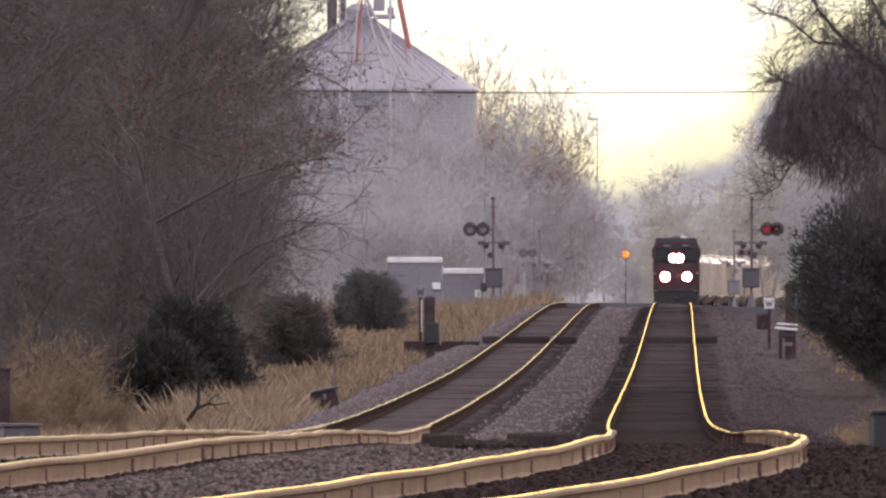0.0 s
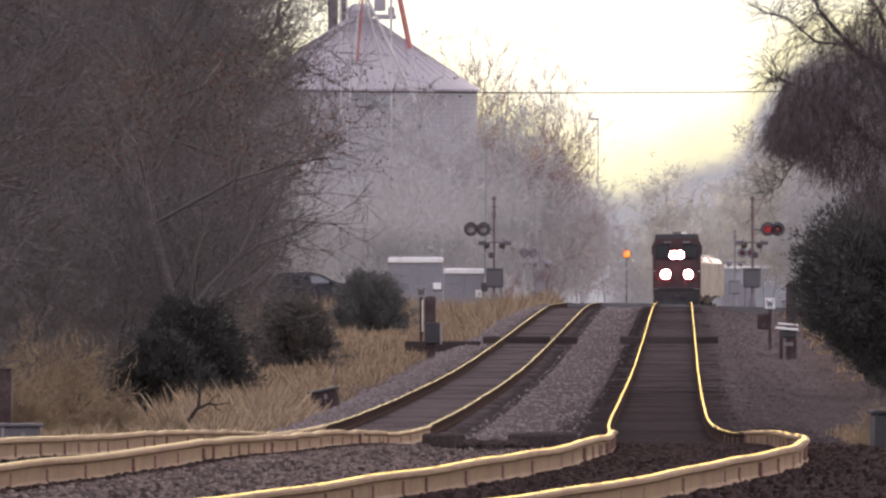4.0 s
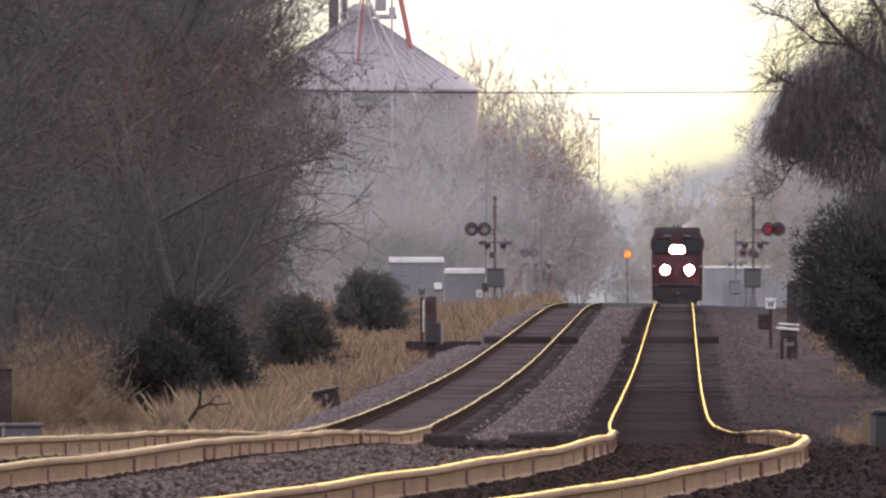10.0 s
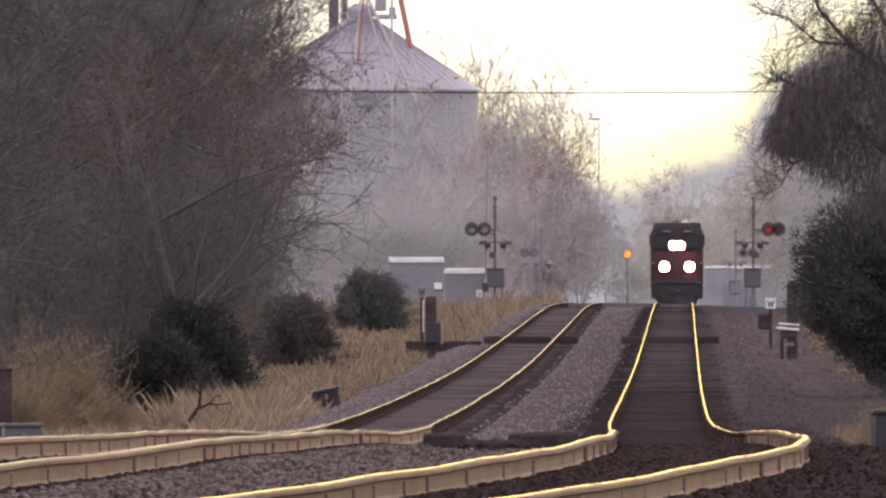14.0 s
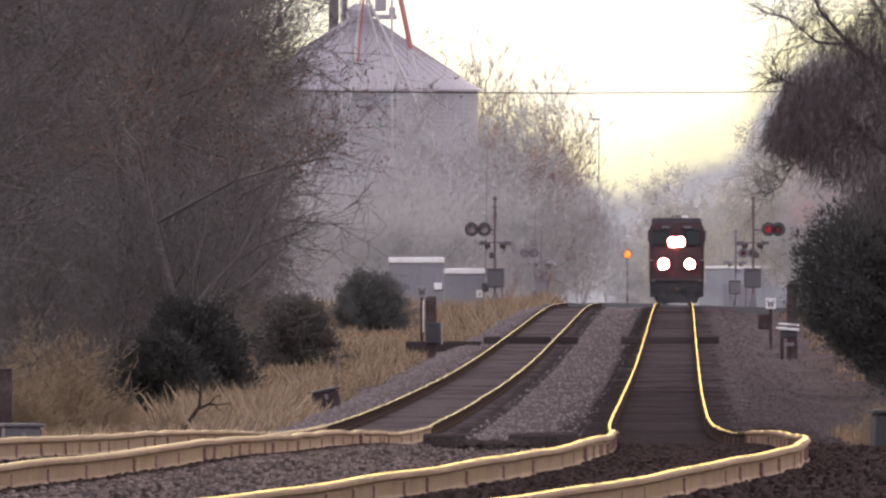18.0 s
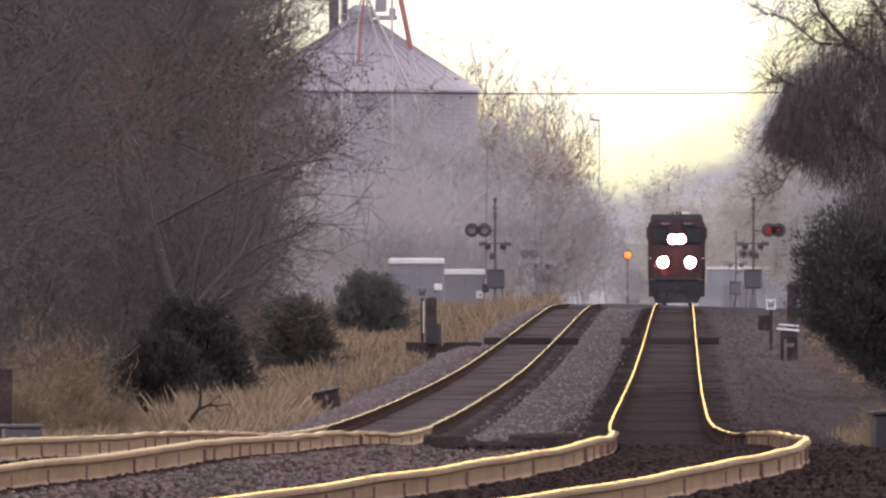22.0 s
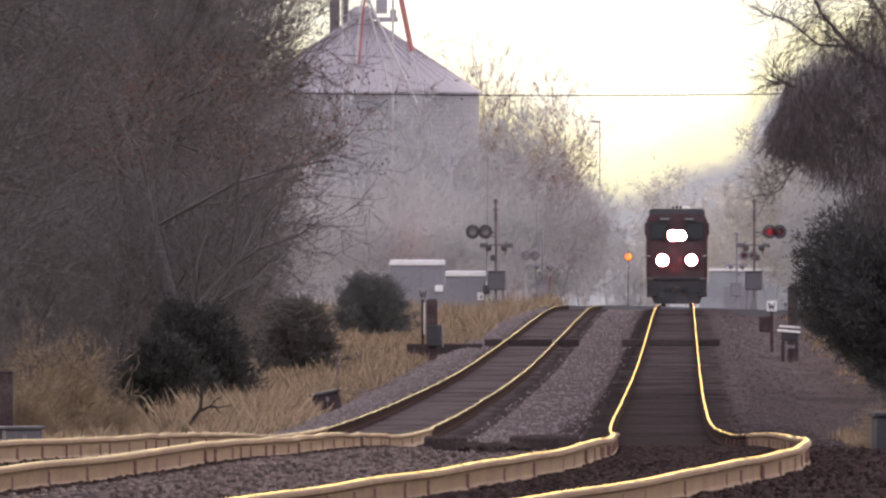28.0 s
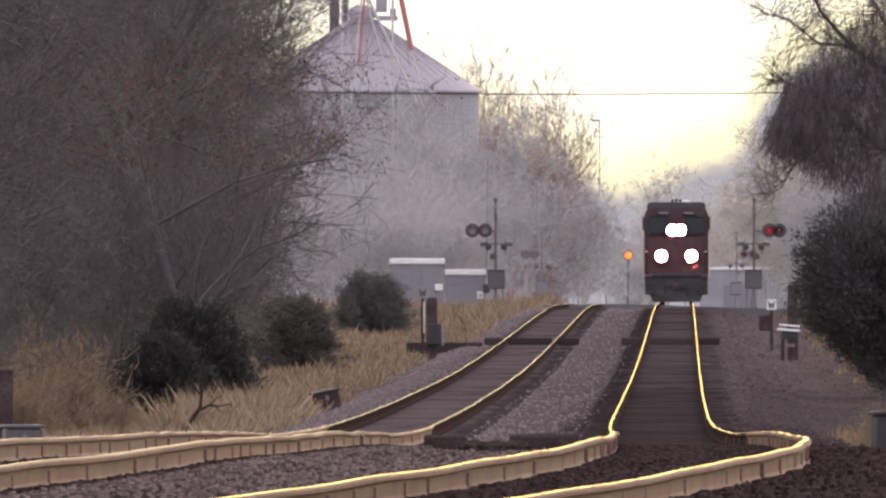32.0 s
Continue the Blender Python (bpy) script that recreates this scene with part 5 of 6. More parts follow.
# ---- crossing signals ----
def crossing_signal(name, lit, label, arm_up, out=(-1.03, -0.47), bare=False):
    """Mast with a pair of lamps facing along the line, a pair facing the road, a case and a gate arm; x_side is the lamps' side."""
    # bare swaps every metal for one pale tone that stands for haze
    black, grey, case, steel = (SIGNAL_HAZED,) * 4 if bare else (SIGNAL_BLACK, SIGNAL_GREY, SIGNAL_CASE, RUST_MAST)
    t = thing(name, Matrix(), label, "crossing signal", "railway crossing signals")
    part("mast", Shape().rod((0, 0, 0), (0, 0, 4.9), 0.06, 0.055, 10).lathe([(0.09, 4.86), (0.10, 4.98), (0.0, 5.06)], 12).box(0, 0, 4.2, 0.16, 0.14, 0.34, 0.03), steel, t, "signal mast paled for haze" if bare else "rust-streaked steel mast")
    part("base", Shape().lathe([(0.20, -0.5), (0.18, 0.15), (0.12, 0.55), (0.07, 0.7)], 12), grey, t)
    part("bell", Shape().lathe([(0.0, 4.62), (0.11, 4.60), (0.13, 4.54), (0.05, 4.5)], 14, "z", (0.0, -0.1, 0)), grey, t)

    def lamp(x, z, face, red):
        hx = {"y": (0, -1), "l": (-1, 0), "r": (1, 0)}[face]
        ax, sg = ("y", -1) if face == "y" else ("x", hx[0])
        y = -0.12 if face == "y" else 0.0
        bg = part("lamp_background", Shape().lathe([(0.0, 0.0), (0.31, 0.0), (0.315, sg * 0.02), (0.30, sg * 0.03), (0.0, sg * 0.03)], 24, ax, (x, y, z)), black, t, "round lamp background")
        part("lens", Shape().lathe([(0.165, sg * 0.035), (0.15, sg * 0.07), (0.08, sg * 0.095), (0.0, sg * 0.10)], 18, ax, (x, y, z)), red, bg, "lit red lens" if red is LENS_RED else "dull red lens" if red is LENS_DARK else "pale lamp lens")
        hood = Shape()
        vs = []
        for k in range(11):
            a = math.pi * (0.02 + k / 10 * 0.96)
            for h, r in ((0.03, 0.20), (0.34, 0.185), (0.34, 0.20), (0.03, 0.215)):
                c, q = math.cos(a) * r, math.sin(a) * r
                vs.append((x + c, y + sg * h, z + q) if ax == "y" else (x + sg * h, y + c, z + q))
        hood.add(vs, [(4 * k + i, 4 * k + (i + 1) % 4, 4 * k + 4 + (i + 1) % 4, 4 * k + 4 + i) for k in range(10) for i in range(4)])
        part("hood", hood, black, bg)
        part("lamp_housing", Shape().lathe([(0.15, 0.0), (0.14, -sg * 0.12), (0.06, -sg * 0.18)], 16, ax, (x, y, z)), black, bg)
    lamp(out[0], 3.57, "y", lit[0])
    lamp(out[1], 3.57, "y", lit[1])
    part("lamp_arm", Shape().rod((0, 0, 3.54), (-1.2, 0, 3.54), 0.035, n=8).rod((0, 0, 3.3), (-0.5, 0, 3.51), 0.02, n=6), grey, t)
    lamp(-0.36, 2.86, "l", LENS_DARK)
    lamp(0.40, 2.86, "r", LENS_DARK)
    part("lamp_arm", Shape().rod((-0.36, 0, 2.98), (0.42, 0, 2.98), 0.03, n=8), grey, t)
    part("junction_box", Shape().box(-0.12, -0.05, 2.42, 0.24, 0.2, 0.26, 0.03), black, t)
    gm = part("gate_mechanism", Shape().box(0.02, 0, 1.38, 0.76, 0.5, 0.8, 0.05), case, t, "gate mechanism case")
    part("case_lid", Shape().box(0.02, 0, 1.81, 0.82, 0.56, 0.07, 0.03), case, gm)
    part("case_edge", Shape().box(0.42, -0.1, 1.42, 0.03, 0.3, 0.86, 0.01), GALV, gm, "thin bright metal strip along the case edge")
    part("conduit", Shape().rod((0.30, -0.1, 1.0), (0.36, -0.1, -0.3), 0.03, n=6), grey, t)
    if arm_up:
        arm = part("gate_arm", Shape().rod((-0.42, 0.1, 1.4), (-0.34, 0.1, 7.3), 0.022, 0.014, 6), BOARD, t, "thin raised gate arm")
        part("counterweight", Shape().box(-0.42, 0.12, 1.0, 0.3, 0.12, 0.4, 0.04), black, arm)
    return t


def stand(t, x, d, z, mirrored=False, size=1.0):
    m = pose(x, d, z) @ Matrix.Diagonal((-size if mirrored else size, size, size, 1))
    t.matrix_basis = m
    return t


stand(crossing_signal("crossing_signal", (LENS_CLEAR, LENS_CLEAR), "tall crossing signal mast with paired round lamps", True), 2.30, 1250, 0.12)
stand(crossing_signal("crossing_signal", (LENS_DARK, LENS_RED), "crossing signal mast showing a dim red lamp", False, (-1.12, -0.68)), 14.41, 1310, 0.01, True, 1.048)
stand(crossing_signal("crossing_signal", (LENS_CLEAR, LENS_CLEAR), "crossing signal mast at the farther road, paled for haze", True, bare=True), 5.64, 1620, -0.545, False, 0.909)
stand(crossing_signal("crossing_signal", (LENS_DARK, LENS_DARK), "crossing signal mast at the farther road, paled for haze", False, bare=True), 16.82, 1620, -0.545, True, 0.909)


# ---- equipment sheds at the crossing ----
def bungalow(x0, x1, d, z0, z1, label):
    t = thing("signal_bungalow", pose((x0 + x1) / 2, d, z0), label, "equipment shed")
    w, h = x1 - x0, z1 - z0
    part("wall", Shape().box(0, 0, h / 2, w, 1.9, h - 0.1, 0.02), SHED, t)
    part("roof", Shape().box(0, 0, h - 0.1, w + 0.06, 2.1, 0.26, 0.04), WHITE, t, "white roof edge")
    door = part("door", Shape().box(w * 0.22, -0.965, h * 0.45, 0.75, 0.05, h * 0.74, 0.015), SHED, t)
    part("handle", Shape().box(w * 0.22 + 0.28, -1.005, h * 0.45, 0.05, 0.05, 0.14, 0.01), SIGNAL_BLACK, door)
    part("vent", Shape().box(-w * 0.25, -0.965, h * 0.75, 0.4, 0.05, 0.25, 0.01), SHED, t)
    part("footing", Shape().box(0, 0, 0.03, w - 0.1, 1.8, 0.16, 0.02), CONCRETE, t)
    return t


B1 = bungalow(-2.37, 0.03, 1240, -0.12, 2.42, "grey metal signal bungalow with a white roof edge")
B2 = bungalow(0.08, 1.86, 1252, -0.12, 1.93, "smaller pale metal signal bungalow with white roof")
part("meter_box", Shape().box(0.95, -1.03, 1.3, 0.36, 0.16, 0.3, 0.03), WHITE, B1, "small white meter box")
part("panel", Shape().box(0.65, -0.99, 0.95, 0.3, 0.06, 0.34, 0.02), WHITE, B2)


# ---- grain bins behind the trees ----
def grain_bin():
    t = thing("grain_bin", pose(-5.0, 1720, line_z(1720) - 0.7), "large corrugated steel grain bin with a conical roof", "grain bin")
    base = line_z(1720) - 0.7
    eave, peak, r = 12.6 - base, 17.2 - base, 7.15
    prof = []
    k = 0
    while k * 0.28 < eave:
        prof += [(r, k * 0.28), (r - 0.010, k * 0.28 + 0.14)]
        k += 1
    part("wall", Shape().lathe(prof + [(r, eave)], 48), BIN, t, "ribbed grey steel wall")
    roof = part("roof", Shape().lathe([(r + 0.22, eave - 0.05), (r + 0.2, eave + 0.06), (0.7, peak - 0.25), (0.7, peak), (0.0, peak + 0.1)], 48), ROOF_METAL, t, "dark conical steel roof")
    for k in range(48):
        a = k * math.tau / 48
        part("roof_rib", Shape().rod((math.cos(a) * r, math.sin(a) * r, eave + 0.14), (math.cos(a) * 0.8, math.sin(a) * 0.8, peak - 0.20), 0.05, n=4), ROOF_METAL, roof)
    part("roof_cap", Shape().lathe([(0.9, peak - 0.1), (0.9, peak + 0.35), (0.4, peak + 0.7)], 16), ROOF_METAL, t)
    part("platform", Shape().box(1.55, -0.4, peak - 0.1, 1.3, 1.0, 0.3, 0.05).box(1.2, -0.4, peak + 0.7, 0.7, 0.7, 0.9, 0.05).box(1.9, -0.4, peak + 0.25, 0.4, 0.9, 0.5, 0.05), ROOF_METAL, t)
    part("wall_panel", Shape().box(0.9, -7.2, eave - 0.7, 2.2, 0.14, 0.55, 0.03), GALV, t, "pale steel band")
    for k in range(16):
        part("ladder_rung", Shape().rod((3.0, -6.72, 1 + 0.6 * k), (3.45, -6.6, 1 + 0.6 * k), 0.03, n=5), GALV, t)
    return t


grain_bin()


def elevator_leg():
    z0 = line_z(1712) - 0.7
    t = thing("elevator_leg", pose(-6.7, 1709, z0), "tall bucket elevator leg with spout pipes above the bins", "grain elevator")
    part("leg_casing", Shape().box(0, 20, 12.5, 0.62, 0.7, 25.0, 0.05), SIGNAL_GREY, t)
    part("leg_casing", Shape().box(0.62, 20, 12.5, 0.42, 0.5, 25.0, 0.03), SIGNAL_GREY, t)
    part("head_house", Shape().box(0.3, 10, 25.4, 2.4, 21.6, 1.6, 0.2), ROOF_METAL, t)
    part("distributor", Shape().lathe([(0.3, 19.6), (0.8, 20.2), (0.8, 20.9), (0.3, 21.6)], 16, "z", (1.7, 0, 0)), ROOF_METAL, t)
    for a, b, r, m in [((1.75, 0, 19.8), (1.05, 0, 13.1), 0.06, PIPE_WHITE), ((1.95, 0, 19.7), (3.5, 0, 13.9), 0.055, PIPE_WHITE), ((2.0, 0, 19.8), (5.05, 0, 13.2), 0.085, PIPE_WHITE),
                       ((1.9, 0, 19.6), (1.55, 0, 15.6), 0.07, PIPE_RED), ((0.55, 0, 24.0), (0.55, 0, 12.4), 0.05, PIPE_WHITE), ((3.6, 0.5, 22.0), (4.75, 0.5, 16.4), 0.16, PIPE_RED), ((4.7, 0.5, 16.4), (5.4, 0.5, 13.9), 0.05, PIPE_WHITE)]:
        part("spout_pipe", Shape().rod(a, b, r, n=8), m, t, "white spout pipe" if m is PIPE_WHITE else "faded red spout pipe")
    for k in range(36):
        part("ladder_rung", Shape().rod((0.6, -0.3, 1 + 0.65 * k), (0.95, -0.3, 1 + 0.65 * k), 0.03, n=4), PIPE_WHITE, t)
    part("guy_frame", Shape().rod((0.95, -0.3, 0), (0.95, -0.3, 24.5), 0.035, n=5).rod((3.6, 0.5, 0), (3.6, 0.5, 22.2), 0.08, n=6).rod((1.7, 0, 21), (3.6, 0.5, 22), 0.08, n=6), PIPE_WHITE, t)
    return t


elevator_leg()


# ---- poles, wire, far lamp and building ----
def utility_pole(x, d, h, label="weathered wooden utility pole", r=0.15):
    t = thing("utility_pole", pose(x, d, ground_z(x, d)), label, "utility pole", "poles")
    part("pole", Shape().rod((0, 0, -0.5), (0, 0, h), r, r * 0.75, 10), TIMBER, t)
    part("crossarm", Shape().box(0, 0, h - 0.5, 0.12, 2.0, 0.12, 0.01), TIMBER, t)
    for y in (-0.9, 0.0, 0.9):
        part("insulator", Shape().lathe([(0.05, 0), (0.06, 0.06), (0.03, 0.12), (0.0, 0.14)], 8, "z", (0, y, h - 0.44)), GALV, t)
    return t


utility_pole(-27.0, 1292, 11.2)
utility_pole(38.0, 1292, 11.2)
utility_pole(0.7, 1690, 8.0, "hazy wooden utility pole among grey trees", 0.14)
wire = Shape()
for k in range(40):
    a, b = k / 40, (k + 1) / 40
    za, zb = [10.72 - 0.75 * (1 - (2 * q - 1) ** 2) for q in (a, b)]
    wire.rod((-27 + 65 * a, 1291.2, za), (-27 + 65 * b, 1291.2, zb), 0.024, n=5, cap=False)
solid("overhead_wire", wire, CABLE, Matrix(), "black overhead cable slung across the line", "cable")


def lamp_pole():
    t = thing("light_pole", pose(13.0, 2350, line_z(2350) - 0.7), "thin grey lamp pole far down the line", "light pole")
    part("pole", Shape().rod((0, 0, -0.4), (0, 0, 17.0), 0.06, 0.04, 8), PIPE_WHITE, t)
    part("lamp_head", Shape().box(-0.3, 0, 16.95, 0.8, 0.3, 0.18, 0.05), PIPE_WHITE, t)


lamp_pole()


def block_signal():
    t = thing("block_signal", pose(14.05, 2150, line_z(2150) + 0.12), "wayside signal mast with one glowing amber light", "railway signal")
    part("mast", Shape().rod((0, 0, -1.2), (0, 0, 4.9), 0.07, 0.06, 8), SIGNAL_GREY, t)
    hd = part("signal_head", Shape().lathe([(0.0, 0.0), (0.36, 0.0), (0.36, 0.05), (0.0, 0.06)], 24, "y", (0, 0, 4.45)), SIGNAL_BLACK, t)
    # lens made larger than true to stand for its bloom
    part("lens", Shape().lathe([(0.0, -0.12), (0.16, -0.10), (0.28, -0.02), (0.28, 0.0)], 20, "y", (0, 0, 4.45)), AMBER, hd, "glowing amber lens")


block_signal()


def far_building():
    t = thing("warehouse", pose(25.5, 2235, line_z(2235) - 0.8), "low pale metal building far beyond the crossing", "building")
    part("wall", Shape().box(0, 0, 2.2, 10.5, 8.0, 4.4, 0.02), GALV, t)
    part("roof", Shape().box(0, 0, 4.5, 10.9, 8.4, 0.22, 0.04), WHITE, t)
    part("door", Shape().box(-2.0, -4.02, 1.6, 2.6, 0.06, 3.2, 0.02), SHED, t)


far_building()


# ---- posts, cases and signs beside the line ----
def w_letter(z, y, w, h, x0=0.0):
    s = Shape()
    pts = [(-w / 2, h / 2), (-w / 4, -h / 2), (0, h / 4), (w / 4, -h / 2), (w / 2, h / 2)]
    for (a, b), (c, d) in zip(pts, pts[1:]):
        mx, mz, ln = (a + c) / 2, (b + d) / 2, math.hypot(c - a, d - b)
        s.box(x0 + mx, y, z + mz, ln + 0.01, 0.012, 0.032, 0, Matrix.Rotation(-math.atan2(d - b, c - a), 4, "Y"))
    return s


def whistle_post(x, d, z, h, label, board=WHITE, size=0.36):
    t = thing("whistle_post", pose(x, d, z), label, "sign")
    part("post", Shape().box(0, 0.03, h / 2 - 0.1, 0.09, 0.06, h + 0.2, 0.01), TIMBER, t)
    b = part("sign_board", Shape().box(0, -0.02, h + 0.02, size, 0.03, size + 0.02, 0.01), board, t, "small square board")
    part("letter_w", w_letter(h + 0.02, -0.045, size * 0.62, size * 0.68), SIGNAL_BLACK, b)
    return t


RIGHT_W = whistle_post(9.6, 826, -0.05, 1.13, "white whistle sign with black letter W on a post", WHITE, 0.29)
part("maroon_box", Shape().box(-0.17, 0.1, 0.62, 0.40, 0.16, 0.46, 0.08), TIMBER, RIGHT_W, "dark maroon box on the post")
whistle_post(-0.60, 802, -0.40, 1.86, "grey whistle sign with letter W on a thin pale stake", BOARD, 0.30)


def left_cabinet():
    t = thing("switch_stand", pose(-0.34, 800, -0.42), "dark rusty trackside post with an equipment case", "trackside post")
    part("post", Shape().box(0.0, 0, 0.85, 0.31, 0.28, 1.80, 0.03), TIMBER, t, "dark red-brown timber post")
    part("case", Shape().box(0.06, -0.18, 0.72, 0.42, 0.2, 0.62, 0.04), DARK_BOX, t, "dull grey metal case")
    part("conduit", Shape().rod((0.31, -0.1, 0.4), (0.31, -0.1, 1.05), 0.025, n=6), GALV, t)
    part("bracket", Shape().box(-0.22, -0.05, 1.2, 0.035, 0.06, 0.9, 0.01), WHITE, t)
    part("cap", Shape().box(0.02, 0, 1.74, 0.22, 0.24, 0.06, 0.02), TIMBER, t)


left_cabinet()


def right_case():
    t = thing("relay_case", pose(9.98, 812, ground_z(9.98, 812)), "low trackside case with a pale lid beside a dark post", "equipment case")
    for x in (-0.22, 0.18):
        part("leg", Shape().box(x, 0, 0.25, 0.1, 0.3, 0.7, 0.02), TIMBER, t, "dark timber leg")
    part("body", Shape().box(-0.02, 0.02, 0.72, 0.5, 0.4, 0.24, 0.03), DARK_BOX, t)
    part("lid", Shape().box(-0.05, 0, 0.87, 0.66, 0.5, 0.07, 0.02, Matrix.Rotation(radians(5), 4, "Y")), WHITE, t, "pale weathered lid")
    part("lid", Shape().box(-0.02, 0.05, 1.0, 0.6, 0.4, 0.05, 0.02, Matrix.Rotation(radians(4), 4, "Y")), WHITE, t)
    p = thing("timber_post", pose(10.08, 815, ground_z(10.08, 815)), "thick dark weathered timber post", "post")
    part("shaft", Shape().rod((0, 0, -0.3), (0, 0, 2.2), 0.16, 0.15, 12), TIMBER, p)
    part("collar", Shape().rod((0, 0, 0.4), (0, 0, 0.5), 0.175, 0.175, 12), SIGNAL_GREY, p)


right_case()


def low_case(name, x, d, w, dp, h, material, label, category="equipment case", sunk=0.05, lid=None, lean=0):
    t = thing(name, pose(x, d, ground_z(x, d) - sunk, 0, lean, 8), label, category)
    part("body", Shape().box(0, 0, h / 2, w, dp, h, 0.03), material, t)
    part("lid", Shape().box(0, 0, h + 0.02, w + 0.06, dp + 0.06, 0.05, 0.015), lid or material, t)
    part("hasp", Shape().box(0, -dp / 2 - 0.015, h * 0.8, 0.06, 0.03, 0.1, 0.005), SIGNAL_GREY, t)
    part("plinth", Shape().box(0, 0, -0.02, w + 0.08, dp + 0.08, 0.12, 0.02), CONCRETE, t)
    return t


low_case("trackside_case", 5.35, 333, 0.55, 0.45, 0.62, DARK_BOX, "dark metal trackside case among dry weeds")
low_case("battery_box", -2.2, 545, 0.5, 0.4, 0.50, TIMBER, "small dark box leaning half hidden in dry grass", lid=DARK_BOX, sunk=0.14, lean=-12)
low_case("trackside_case", -5.98, 400, 0.52, 0.5, 0.66, SIGNAL_CASE, "low grey metal case beside a stub post")
stub = thing("timber_stub", pose(-6.24, 402, ground_z(-6.24, 402)), "short dark timber stub post", "post")
part("shaft", Shape().box(0, 0, 0.6, 0.2, 0.2, 1.6, 0.02), TIMBER, stub)
part("cap", Shape().box(0, 0, 1.41, 0.22, 0.22, 0.04, 0.01), TIMBER, stub)
stake = thing("marker_stake", pose(-2.65, 700, ground_z(-2.65, 700)), "thin rusty marker stake in the grass", "stake")
part("rod", Shape().rod((0, 0, -0.2), (0.01, 0, 0.95), 0.025, 0.02, 6), RUST_MAST, stake)
part("tag", Shape().box(0.01, -0.03, 0.88, 0.07, 0.02, 0.1, 0.005), RUST_MAST, stake)
low_case("culvert_marker", 7.2, 470, 0.42, 0.3, 0.3, CONCRETE, "small pale concrete marker in the weeds", "concrete block")


def dead_sapling(x, d):
    t = thing("dead_sapling", pose(x, d, ground_z(x, d)), "small crooked dead sapling in dry grass", "sapling")

    def bent(line, r0, r1):
        n = len(line) - 1
        return [(Vector((a[0], 0.03 * k, a[1])), Vector((b[0], 0.03 * k + 0.03, b[1])), r0 + (r1 - r0) * k / n, r0 + (r1 - r0) * (k + 1) / n) for k, (a, b) in enumerate(zip(line, line[1:]))]
    for name, line, r0, r1 in (("stem", [(-0.05, -0.15), (0.02, 0.25), (0.12, 0.5), (0.26, 0.7), (0.28, 0.95), (0.25, 1.2), (0.3, 1.5)], 0.045, 0.015),
                               ("branch", [(0.24, 0.66), (0.42, 0.74), (0.55, 0.72), (0.78, 0.76)], 0.03, 0.008), ("branch", [(0.42, 0.74), (0.5, 0.84), (0.62, 0.9)], 0.014, 0.006),
                               ("branch", [(0.27, 0.9), (0.12, 1.1), (0.05, 1.32)], 0.018, 0.006), ("branch", [(0.5, 0.73), (0.58, 0.64), (0.68, 0.6)], 0.012, 0.005)):
        ob = new(name, tubes(bent(line, r0, r1), 6, name, CEDAR_BARK))
        ob.parent = t


dead_sapling(-4.25, 462)


# ---- small pieces of the track: ties, anchors, timbers, stones ----
def build_ties():
    black = Shape().box(0, 0, 0, 2.6, 0.23, 0.18, 0.012).mesh("tie", TIE)
    grey = Shape().box(0, 0, 0, 2.6, 0.23, 0.18, 0.012).mesh("tie", TIE_GREY)
    plate = Shape().box(0, 0, 0, 0.34, 0.2, 0.02, 0.004).mesh("tie_plate", STEEL_PLATE)
    rng = np.random.default_rng(15)
    for parent, off, tie, stain in ((MAIN, 0.0, black, TIE), (SIDE, -SPACING, grey, TIE_GREY)):
        far = Shape()
        d = -90.0
        k = 0
        while d < 1270:
            x, y = on_line(d, off)
            h = heading(d)
            z = line_z(d) - 0.174 - 0.09 + rng.normal(0, 0.006)
            turn = -math.degrees(h) + rng.normal(0, 0.8)
            if k < 300 and d > 135:
                ob = new("tie", tie)
                ob.parent = parent
                ob.matrix_basis = pose(x, y, z, 0, rng.normal(0, 0.3), turn)
                k += 1
            elif not 821.6 < d < 822.6:
                far.box(x, y, z - 0.028, 2.6, 0.23, 0.18, 0.0, Matrix.Rotation(radians(turn), 4, "Z"))
            d += 0.53
        ob = part("far_ties", far, stain, parent, "dark creosoted ties")
        ob["kind"] = "stuff"
        # anchors clipped under the rail show as dark marks along the web
        for side in (-0.7525, 0.7525):
            d = 140.0
            for k in range(36):
                d += rng.uniform(1.6, 5.0) * (d / 150) ** 1.6
                x, y = on_line(d, off + side)
                a = part("rail_anchor", Shape().box(0, 0, 0, 0.05, 0.09, 0.13, 0.01), RAIL_ANCHOR, parent)
                a.matrix_basis = pose(x, y, line_z(d) - 0.12, 0, 0, -math.degrees(heading(d)))


build_ties()
x, y = on_line(287, 0.7525 - SPACING)
joint = part("joint_bar", Shape().box(0, 0, 0, 0.075, 0.9, 0.11, 0.01), RAIL_ANCHOR, SIDE, "dark bolted joint bar")
joint.matrix_basis = pose(x, y, line_z(287) - 0.09, 0, 0, -math.degrees(heading(287)))


